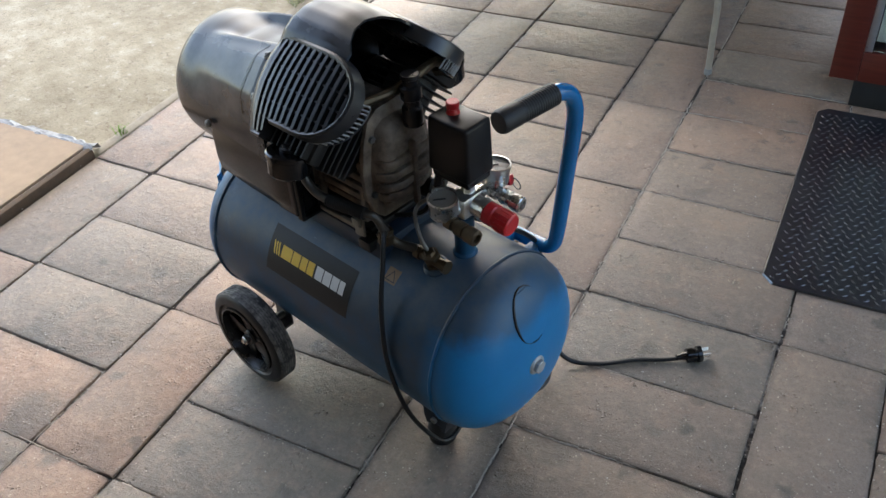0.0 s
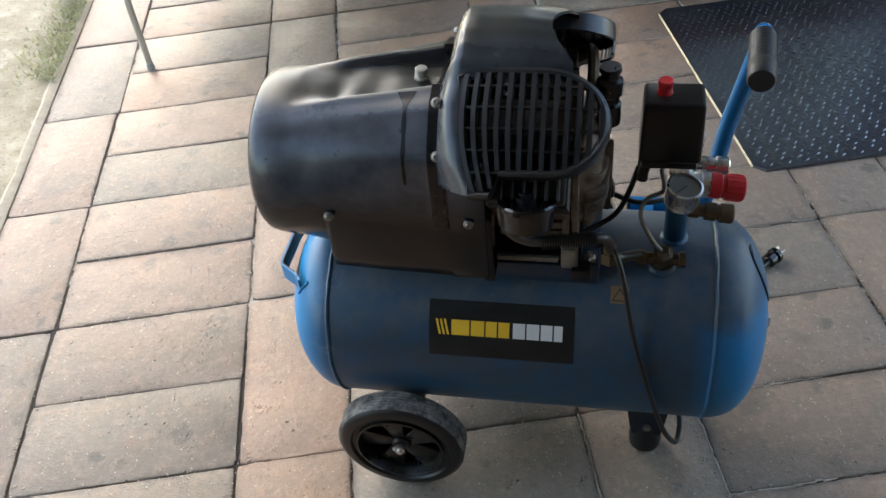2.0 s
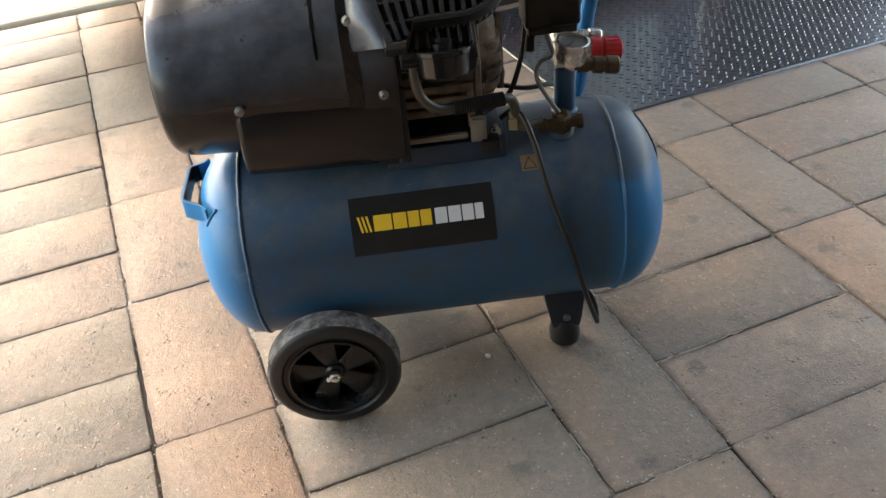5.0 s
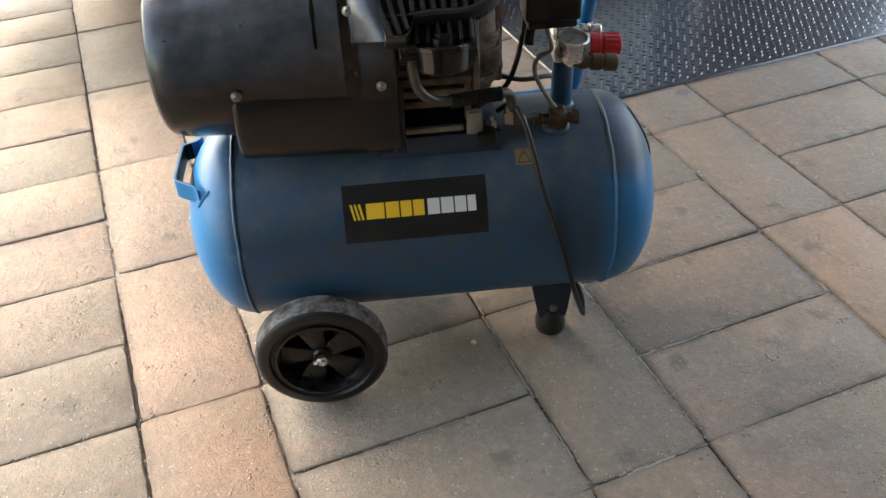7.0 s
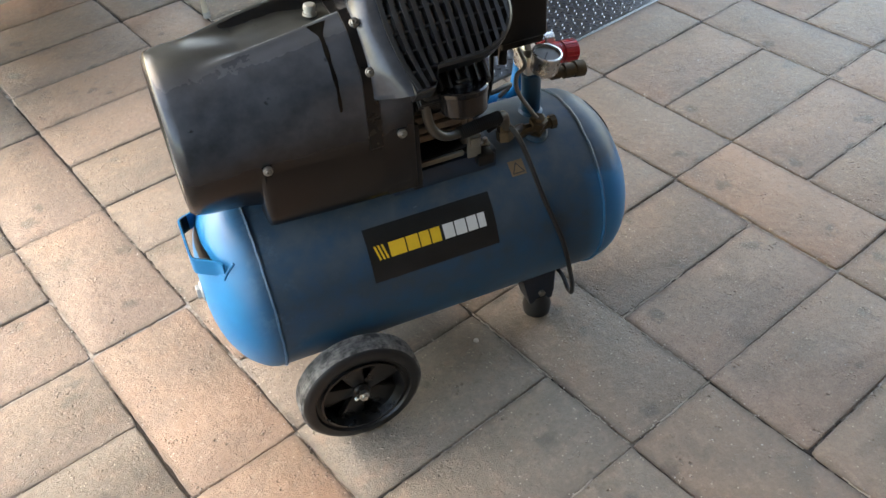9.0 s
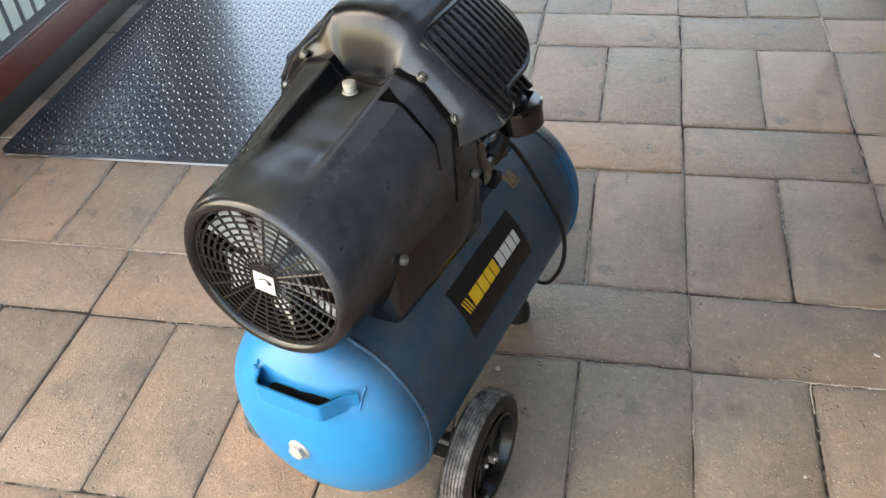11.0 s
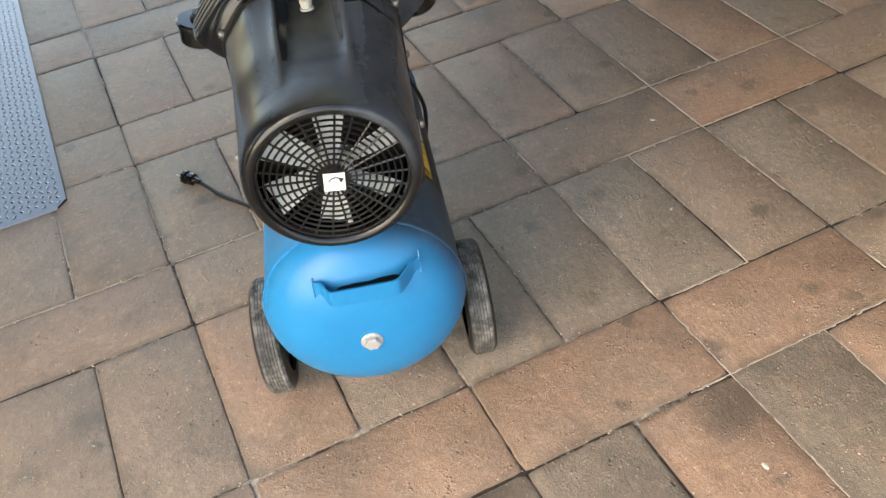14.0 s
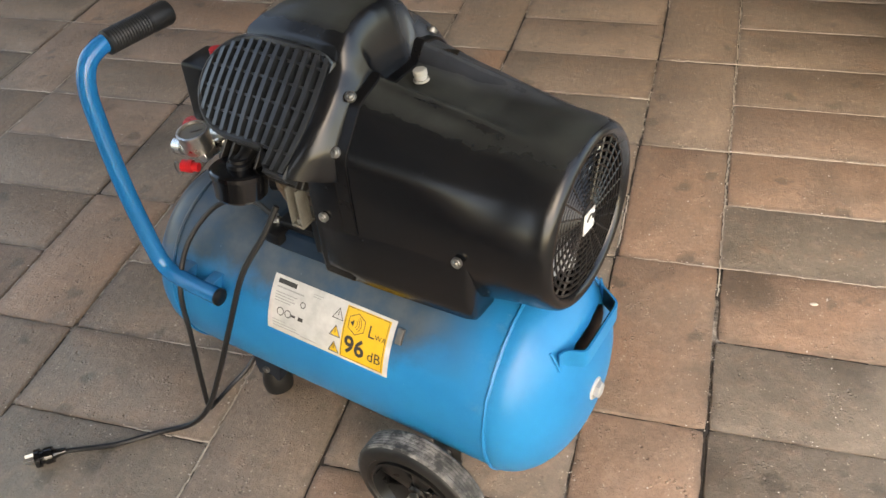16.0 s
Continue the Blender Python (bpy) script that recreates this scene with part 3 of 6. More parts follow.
def cpart(name, bm, material, parent=None, label="", smooth=35):
    """A part of the compressor, given in the place's own metres."""
    if parent is None:
        bmesh.ops.translate(bm, vec=OFF, verts=bm.verts)
        return part(name, bm, material, comp, label, smooth)
    bmesh.ops.translate(bm, vec=OFF, verts=bm.verts)
    return part(name, bm, material, parent, label, smooth)


def on_tank(x, ang, lift=0.0):
    """A point of the shell: ang in degrees, 0 at the back, 90 on top, 180 at the front."""
    a = radians(ang)
    return Vector((x, (TR + lift) * math.cos(a), TZ + (TR + lift) * math.sin(a)))


def dome(depth, seam, end, flip):
    """Profile of a dished end from the seam out to the middle of the end."""
    out = []
    for k in range(13):
        a = math.pi / 2 * k / 12
        out.append((seam + flip * depth * math.sin(a) ** (1.2 if flip < 0 else 0.95), TR * max(0.0, math.cos(a)) ** 0.80))
    return out


def build_tank():
    bm = mesh()
    left, right = -0.222, 0.360
    prof = dome(left - X0, left, X0, -1)[::-1]
    prof[0] = (X0, 0.004)
    r = dome(X1 - right, right, X1, 1)
    r[-1] = (X1, 0.004)
    prof += [(left + (right - left) * k / 10, TR) for k in range(1, 10)] + r
    add_lathe(bm, (0, 0, TZ), (1, 0, 0), prof, 96)
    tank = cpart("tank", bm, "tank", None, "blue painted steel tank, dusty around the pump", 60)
    # weld seams: slightly wavering beads
    for x in (left + 0.006, right - 0.004):
        bm = mesh()
        pts = [on_tank(x + 0.0012 * noise.noise(Vector((k * 0.4, x, 0))), 360 * k / 120, 0.0003) for k in range(120)]
        add_tube(bm, pts, 0.0030, 6, closed=True, raw=True)
        cpart("weld_seam", bm, "tank", tank)
    # end plugs
    for x, d in ((X0 - 0.003, -1), (X1 + 0.003, 1)):
        bm = mesh()
        z = 0.250
        add_lathe(bm, (x - d * 0.012, 0, z), (d, 0, 0), [(0, 0.0185), (0.010, 0.0175), (0.012, 0.0155)], 32)
        add_hex(bm, (x - d * 0.001, 0, z), (d, 0, 0), 0.0125, 0.008)
        cpart("end_plug", bm, "zinc", tank, "zinc-plated screw plug")
    # flat carrying strap welded across the fan end
    def dome_x(y, z):
        r = min(0.999, math.hypot(y, z - TZ) / TR)
        return left - (left - X0) * math.sin(math.acos(r ** 1.25)) ** 1.2

    ends = [(-0.093, 1), (-0.081, 1), (-0.058, 0), (0.046, 0), (0.055, 1), (0.067, 1)]
    plan = [Vector((dome_x(y, 0.352) - 0.0022 if on else -0.3105, y, 0)) for y, on in ends]
    for _ in range(3):
        cut = [plan[0]]
        for a, b in zip(plan, plan[1:]):
            q = min(0.25, 0.005 / (b - a).length)
            cut += [a.lerp(b, q), a.lerp(b, 1 - q)]
        plan = cut + [plan[-1]]
    rows, sides = [], []
    for k, p in enumerate(plan):
        along = (plan[min(k + 1, len(plan) - 1)] - plan[max(k - 1, 0)]).normalized()
        sides.append(Vector((-along.y, along.x, 0)))
        rows.append([p + Vector((0, 0, z)) for z in (0.3420, 0.3435, 0.3560, 0.3695, 0.3710)])
    bm = mesh()
    add_sheet(bm, rows, 0.003, lambda i, j: sides[i])
    cpart("carrying_strap", bm, "tank", tank, "bent blue steel carrying strap", 40)
    # black sheet that paints in the shade on the strap's inner face
    inner = [k for k in range(len(plan)) if -0.078 < plan[k].y < 0.052]
    bm = mesh()
    add_sheet(bm, [[plan[k] - sides[k] * 0.0031 + Vector((0, 0, z)) for z in (0.3426, 0.3560, 0.3712)] for k in inner], 0.0014, lambda i, j: sides[inner[i]])
    cpart("grip_lining", bm, "black_matt", tank, "black sheet for the shade inside the strap", 40)
    # black sheet on the dome: shade behind the strap painted in, with dirt
    bm = mesh()
    rows = []
    for i in range(25):
        y = 0.040 - 0.104 * i / 24
        w = 0.011 * (1 - abs(i / 12 - 1) ** 6) + 0.0004 * math.sin(i * 0.9)
        rows.append([Vector((dome_x(y, z) - 0.0010, y, z)) for z in (0.349 - w, 0.349 - w * 0.5, 0.349, 0.349 + w * 0.5, 0.349 + w)])
    add_sheet(bm, rows, 0.0006, lambda i, j: (-1, 0, 0.2))
    cpart("caked_grime", bm, "black_matt", tank, "black sheet for the shade and dirt behind the carrying strap")
    # weld beads at the strap's ends
    for y in (-0.0945, 0.0685):
        bm = mesh()
        add_tube(bm, [(dome_x(y, z) - 0.001, y + 0.0008 * math.sin(z * 900), z) for z in (0.3435, 0.350, 0.357, 0.363, 0.3695)], 0.0022, 8, 3)
        cpart("weld_bead", bm, "tank", tank)
    # pressed-in tab with a dark gap on the gauge end
    def end_x(y, z):
        r = min(0.999, math.hypot(y, z - TZ) / TR)
        return right + (X1 - right) * (1 - r ** 2.5) ** 0.475

    bm = mesh()
    pts = []
    for k in range(15):
        a = radians(60 + 230 * k / 14)
        y, z = 0.004 + 0.050 * math.cos(a) * 0.75, 0.350 + 0.046 * math.sin(a)
        pts.append((end_x(y, z) + 0.0002, y, z))
    add_tube(bm, pts, lambda t: 0.0006 + 0.0020 * math.sin(math.pi * t), 6, raw=True)
    cpart("tab_gap", bm, "black_matt", tank, "dark gap of the pressed tab")
    # the tab itself: a rounded flap that stands a little off the dished end
    bm = mesh()
    rows = []
    for i in range(13):
        q = math.pi * (0.06 + 0.88 * i / 12)
        row = []
        for k in range(9):
            y = 0.003 + 0.035 * math.sin(q) ** 0.6 * (k / 4 - 1)
            z = 0.351 + 0.042 * math.cos(q)
            row.append(Vector((end_x(y, z) + 0.0014 + 0.0010 * (1 - k / 4), y, z)))
        rows.append(row)
    add_sheet(bm, rows, 0.0022, lambda i, j: (1, 0, 0.3))
    cpart("pressed_tab", bm, "tank", tank, "blue rounded tab on the dished end", 60)
    return tank


def wrap(bm, x0, a0, sx, sa, lift):
    """Bends flat artwork (x to the right, y up, in metres) on to the shell."""
    for v in bm.verts:
        v.co = on_tank(x0 + sx * v.co.x, a0 + sa * degrees(v.co.y / TR), lift + v.co.z)


degrees = math.degrees


def add_panel(bm, pts, z=0.0, step=0.012):
    """A flat polygon given by its outline; long ones are cut across so that they bend."""
    f = bm.faces.new([bm.verts.new((x, y, z)) for x, y in pts])
    return f


def add_plate(bm, x0, y0, x1, y1, z=0.0, nx=2, ny=10, shear=0.0):
    rows = [[Vector((x0 + (x1 - x0) * j / nx + shear * (y0 + (y1 - y0) * i / ny - y0), y0 + (y1 - y0) * i / ny, z)) for j in range(nx + 1)] for i in range(ny + 1)]
    add_sheet(bm, rows)


def text_bm(s, size, bold=0.0):
    cu = bpy.data.curves.new("writing", "FONT")
    cu.body, cu.size, cu.offset = s, size, bold
    cu.resolution_u = 3
    ob = bpy.data.objects.new("writing", cu)
    scene.collection.objects.link(ob)
    me = bpy.data.meshes.new_from_object(ob.evaluated_get(bpy.context.evaluated_depsgraph_get()))
    bm = mesh()
    bm.from_mesh(me)
    bpy.data.objects.remove(ob)
    bpy.data.curves.remove(cu)
    bpy.data.meshes.remove(me)
    return bm


def build_labels(tank):
    def stick(name, bm, material, parent, back=False, lift=0.0, cx=0.0, ca=0.0, label=""):
        wrap(bm, cx, ca, -1 if back else 1, 1 if back else -1, lift)
        return cpart(name, bm, material, parent, label, 0)

    # front badge: black with a row of yellow and white blocks
    bm = mesh()
    add_plate(bm, -0.1075, -0.044, 0.1075, 0.044, 0, 4, 16)
    badge = stick("badge", bm, "sticker_black", tank, lift=0.0006, cx=0.0515, ca=149.5, label="black badge with a yellow and white block pattern")
    h = 0.0118
    for k in range(3):
        bm = mesh()
        add_plate(bm, -0.0925 + 0.0062 * k, -h + 0.003, -0.0892 + 0.0062 * k, h + 0.003, 0, 1, 4, -0.22)
        stick("yellow_bar", bm, "yellow", badge, lift=0.0012, cx=0.0515, ca=149.5)
    x = -0.0735
    for k, (w, col) in enumerate(((0.027, "yellow"), (0.020, "yellow"), (0.0165, "yellow"), (0.0165, "yellow"), (0.018, "print_white"), (0.0185, "print_white"), (0.017, "print_white"), (0.0125, "print_white"))):
        if k == 4:
            x += 0.003
        bm = mesh()
        add_plate(bm, x, -h + 0.003, x + w, h + 0.003, 0, 2, 6)
        stick("letter_block", bm, col, badge, lift=0.0012, cx=0.0515, ca=149.5)
        x += w + 0.0022
    # small warning sticker
    bm = mesh()
    add_plate(bm, -0.013, -0.013, 0.013, 0.013, 0, 2, 4)
    warn = stick("warning_sticker", bm, "brass", tank, lift=0.0006, cx=0.221, ca=126, label="small faded orange warning sticker")
    warn.data.materials[0] = M["warn_orange"]
    bm = mesh()
    add_outline_triangle(bm, 0, -0.001, 0.010, 0.0016)
    stick("triangle", bm, "print_dark", warn, lift=0.0012, cx=0.221, ca=126)
    # rating plate on the back
    W, H = 0.218, 0.086
    cx, ca = 0.0490, 30.5
    kw = dict(back=True, cx=cx, ca=ca)
    bm = mesh()
    add_plate(bm, -W / 2, -H / 2, W / 2, H / 2, 0, 4, 16)
    plate = stick("rating_label", bm, "paper", tank, lift=0.0006, label="scuffed white rating label with a yellow noise panel", **kw)
    bm = mesh()
    add_plate(bm, 0.026, -H / 2 + 0.004, 0.101, H / 2 - 0.004, 0, 2, 14)
    panel = stick("noise_panel", bm, "yellow", plate, lift=0.0011, label="yellow noise panel marked 96 dB", **kw)
    bm = mesh()
    for a, b, c, d in ((0.028, -0.038, 0.099, -0.0372), (0.028, 0.0372, 0.099, 0.038), (0.028, -0.038, 0.0288, 0.038), (0.0982, -0.038, 0.099, 0.038)):
        add_plate(bm, a, b, c, d, 0, 1, 12)
    stick("panel_border", bm, "print_dark", panel, lift=0.0016, **kw)
    for s, size, x, y, bold in (("96", 0.036, 0.032, -0.028, 0.0009), ("dB", 0.022, 0.073, -0.028, 0.0), ("L", 0.026, 0.068, 0.006, 0.0), ("WA", 0.011, 0.081, 0.006, 0.0)):
        bm = text_bm(s, size, bold)
        bmesh.ops.translate(bm, vec=(x, y, 0), verts=bm.verts)
        stick("writing", bm, "print_dark", panel, lift=0.0017, **kw)
    bm = mesh()
    hexa = [(0.048 + 0.0155 * math.cos(radians(60 * k + 30)), 0.017 + 0.0155 * math.sin(radians(60 * k + 30))) for k in range(6)]
    for (ax, ay), (bx, by) in zip(hexa, hexa[1:] + hexa[:1]):
        add_line(bm, ax, ay, bx, by, 0.0011)
    add_panel(bm, [(0.037, 0.017), (0.043, 0.012), (0.043, 0.022)])
    for k in range(3):
        for j in range(5):
            a0, a1 = radians(-50 + 20 * j), radians(-30 + 20 * j)
            r = 0.006 + 0.0035 * k
            add_line(bm, 0.043 + r * math.cos(a0), 0.017 + r * math.sin(a0), 0.043 + r * math.cos(a1), 0.017 + r * math.sin(a1), 0.0008)
    stick("noise_symbol", bm, "print_dark", panel, lift=0.0017, **kw)
    for y in (0.022, -0.004, -0.029):
        if y < 0.02:
            bm = mesh()
            add_panel(bm, [(0.0075, y - 0.007), (0.0225, y - 0.007), (0.015, y + 0.007)])
            stick("triangle_fill", bm, "yellow", plate, lift=0.0011, **kw)
        bm = mesh()
        add_outline_triangle(bm, 0.015, y - 0.0005, 0.009, 0.0011)
        add_line(bm, 0.015, y - 0.002, 0.015, y + 0.003, 0.0011)
        stick("warning_triangle", bm, "print_dark", plate, lift=0.0016, **kw)
    # unreadable print as bars
    bars = [(-0.100, 0.031, 0.034, 0.0070, "print_dark"), (-0.100, 0.0245, 0.050, 0.0022, "print_grey"), (-0.034, 0.0335, 0.018, 0.0012, "print_grey"), (-0.034, 0.030, 0.014, 0.0012, "print_grey")]
    bars += [(-0.100, 0.017 - 0.0042 * k, (0.040, 0.034, 0.038, 0.030)[k], 0.0014, "print_grey") for k in range(4)]
    bars += [(-0.100 + 0.001 * k, -0.026 - 0.0045 * k, (0.026, 0.044, 0.050)[k], 0.0012, "print_grey") for k in range(3)]
    bars += [(-0.046, -0.037, 0.030, 0.0012, "print_grey"), (-0.066, -0.012, 0.008, 0.0035, "print_dark"), (-0.053, -0.0135, 0.009, 0.006, "print_dark")]
    for x, y, w, hh, col in bars:
        bm = mesh()
        add_plate(bm, x, y, x + w, y + hh, 0, 1, 2)
        stick("print_bar", bm, col, plate, lift=0.0011, **kw)
    bm = mesh()
    for x, y, r in ((-0.048, 0.012, 0.0042), (-0.086, -0.010, 0.006), (-0.072, -0.010, 0.0055)):
        for k in range(14):
            a, b = 2 * math.pi * k / 14, 2 * math.pi * (k + 1) / 14
            add_line(bm, x + r * math.cos(a), y + r * math.sin(a), x + r * math.cos(b), y + r * math.sin(b), 0.0013)
    stick("round_mark", bm, "print_dark", plate, lift=0.0011, **kw)
    bm = mesh()
    add_box(bm, (0.0, 0.0, 0.0), (0.010, 0.022, 0.006), 0.001)
    wrap(bm, cx - 0.1145, ca + 5, -1, 1, 0.0)
    cpart("nameplate_stud", bm, "dull_steel", tank, "small grey metal tab beside the label")


def add_line(bm, ax, ay, bx, by, w):
    d = Vector((bx - ax, by - ay, 0)).normalized()
    n = Vector((-d.y, d.x, 0)) * (w / 2)
    e = d * (w / 2)
    a, b = Vector((ax, ay, 0)) - e, Vector((bx, by, 0)) + e
    bm.faces.new([bm.verts.new(p) for p in (a - n, b - n, b + n, a + n)])


def add_outline_triangle(bm, x, y, s, w):
    p = [(x - s, y - s * 0.8), (x + s, y - s * 0.8), (x, y + s * 0.95)]
    for (ax, ay), (bx, by) in zip(p, p[1:] + p[:1]):
        add_line(bm, ax, ay, bx, by, w)




M["foot_steel"] = simple("worn_dark_blue_steel", (0.004, 0.0095, 0.018), 0.45, 0, 0.6, 45, 0.2)
M["roof"] = simple("dull_cream_roof_paint", (0.42, 0.40, 0.36), 0.8, 0, 0.15, 10, 0.1)
M["warn_orange"] = simple("faded_orange_sticker", (0.20, 0.12, 0.055), 0.55, 0, 0.35, 60, 0.05)


def build_wheels():
    for side in (-1, 1):
        c = Vector((-0.115, 0.183 * side, 0.1055))
        ax = Vector((0, side, 0))
        R = 0.1050
        bm = mesh()
        add_lathe(bm, c - ax * 0.024, ax, [(0, 0.070), (0.001, R - 0.012), (0.005, R - 0.0045), (0.010, R - 0.001), (0.038, R - 0.001), (0.043, R - 0.0040), (0.047, R - 0.011), (0.048, R - 0.022), (0.0435, R - 0.025), (0.043, 0.071)], 64, caps=False)
        wheel = cpart("wheel", bm, "rubber", None, "worn black rubber wheel with a spoked plastic rim")
        bm = mesh()
        prof = [(0.0045, R - 0.005), (0.0075, R - 0.0016)]
        for k in range(6):
            x = 0.009 + 0.0052 * k
            prof += [(x, R), (x + 0.0036, R), (x + 0.0042, R - 0.0012), (x + 0.0048, R - 0.0012)]
        prof += [(0.0405, R - 0.0016), (0.0435, R - 0.005)]
        add_lathe(bm, c - ax * 0.024, ax, prof, 64, caps=False)
        cpart("tread", bm, "tyre", wheel, "scuffed grey tread")
        bm = mesh()
        add_lathe(bm, c - ax * 0.012, ax, [(0, 0.067), (0.002, 0.067)], 48)
        cpart("rim_disc", bm, "rim", wheel)
        bm = mesh()
        add_lathe(bm, c - ax * 0.020, ax, [(0, 0.066), (0.0, 0.0715), (0.064 - 0.020, 0.0735), (0.064 - 0.019, 0.0700), (0.030, 0.0655), (0.024, 0.0640), (0.012, 0.064)], 64, caps=False)
        cpart("rim", bm, "rim", wheel, "black plastic rim")
        for k in range(5):
            a = radians(72 * k + 58)
            m = Matrix.Translation(c + ax * 0.006) @ Matrix.Rotation(a, 4, "Y")
            bm = mesh()
            add_box(bm, (-0.019, -0.007, 0.010), (0.019, 0.007, 0.068), 0.003)
            for v in bm.verts:
                v.co.x *= 0.55 + 0.75 * (v.co.z - 0.01) / 0.058
                v.co.y += side * (-0.004 + 0.10 * v.co.x)
            bmesh.ops.transform(bm, matrix=m, verts=bm.verts)
            cpart("spoke", bm, "rim", wheel)
        bm = mesh()
        add_lathe(bm, c - ax * 0.018, ax, [(0, 0.016), (0.030, 0.0155), (0.033, 0.012)], 24)
        cpart("hub", bm, "rim", wheel)
        bm = mesh()
        add_rod(bm, c + ax * 0.012, c + ax * 0.030, 0.0045)
        add_hex(bm, c + ax * 0.018, ax, 0.0098, 0.008)
        cpart("axle_nut", bm, "steel", wheel, "zinc-plated axle nut")
        bm = mesh()
        add_lathe(bm, c + Vector((-0.012, 0.014 * side, -0.010)), ax, [(0, 0.0035), (0.004, 0.003)], 10)
        cpart("valve", bm, "white", wheel, "small pale rim mark")
        # axle bracket: folded grey steel plate between tank and wheel
        bm = mesh()
        add_box(bm, (-0.140, min(0.105 * side, 0.155 * side), 0.090), (-0.090, max(0.105 * side, 0.155 * side), 0.095), 0.001)
        add_box(bm, (-0.140, min(0.105 * side, 0.109 * side), 0.095), (-0.090, max(0.105 * side, 0.109 * side), 0.175), 0.001)
        add_rod(bm, c - ax * 0.085, c - ax * 0.018, 0.008)
        cpart("axle_bracket", bm, "dull_steel", None, "grey steel axle bracket")


def build_foot():
    """Folded bracket under the gauge end, tapering down to a rubber foot on each side."""
    pts = [(0.086, 0.040, 0.262, 0.300), (0.086, 0.060, 0.257, 0.304), (0.078, 0.100, 0.250, 0.310), (0.055, 0.130, 0.248, 0.312)]
    for side in (-1, 1):
        bm = mesh()
        rows = [[Vector((xa + (xb - xa) * j / 2, side * y, z)) for j in range(3)] for y, z, xa, xb in pts]
        add_sheet(bm, rows, 0.004, lambda i, j: (0, side, 0))
        for col in (2, 3):
            rows = [[Vector((p[col], side * p[0] * f, p[1])) for f in (1.0, 0.55)] for p in pts]
            add_sheet(bm, rows, 0.004, lambda i, j: (-1 if col == 3 else 1, 0, 0))
        foot = cpart("front_foot", bm, "foot_steel", None, "scuffed dark blue steel foot bracket")
        bm = mesh()
        add_lathe(bm, (0.281, 0.070 * side, 0.0), (0, 0, 1), [(0, 0.022), (0.004, 0.026), (0.020, 0.0275), (0.034, 0.025), (0.050, 0.019)], 24)
        cpart("rubber_foot", bm, "rubber", foot, "black rubber foot")
        bm = mesh()
        add_hex(bm, (0.281, 0.086 * side, 0.062), (0, side, 0), 0.007, 0.006)
        cpart("foot_bolt", bm, "dull_steel", foot)


def cover_section(s, ang):
    """Radius of the motor cover about its axis: round at the fan end (s=0), shouldered at the pump end (s=1)."""
    c, si = math.cos(ang), math.sin(ang)
    circle = 0.124
    poly = [(0.055, 0.150), (0.086, 0.142), (0.131, 0.090), (0.131, -0.118), (0.0, -0.122)]
    best = 1.0
    yy = abs(c)
    pts = [(0.0, 0.150)] + poly
    for (ay, az), (by, bz) in zip(pts, pts[1:]):
        # ray (yy, si) against the segment
        dy, dz = by - ay, bz - az
        den = yy * dz - si * dy
        if abs(den) < 1e-9:
            continue
        t = (ay * dz - az * dy) / den
        u = (ay * si - az * yy) / den
        if t > 0 and -1e-6 <= u <= 1 + 1e-6:
            best = min(best, t)
    return circle + (best - circle) * s


CZ = 0.553  # height of the motor axis


def cover_point(x, r0, s, ang, lift=0.0):
    """A point of the motor cover at the station x, where s runs from 0 at the fan to 1 at the pump."""
    w = min(1.0, s * 1.06) ** 1.1
    near = [cover_section(1.0, ang + d) for d in (-0.05, -0.025, 0.0, 0.025, 0.05)]
    r = r0 + (sum(near) / 5 - r0) * w + lift
    y, z = r * math.cos(ang), r * math.sin(ang)
    if z > 0.05 and s > 0:
        # sunken channel along the top between two sharp ridges
        fade = min(1.0, s / 0.30)
        ch = math.exp(-(abs(y + 0.006) / 0.040) ** 7) * fade
        z -= 0.020 * ch * (0.45 + 0.55 * s)
        z += 0.0030 * noise.noise(Vector((x * 30, y * 30, 5))) * ch
        for edge, high in ((-0.052, 0.0045), (0.042, 0.0060)):
            z += high * math.exp(-(abs(y - edge) / 0.0075) ** 1.6) * fade
    if s > 0.03:
        dent = 1 + 0.008 * noise.noise(Vector((x * 17, y * 17, z * 17 + 4)))
        y, z = y * dent, z * dent
    return Vector((x, y, CZ + z))


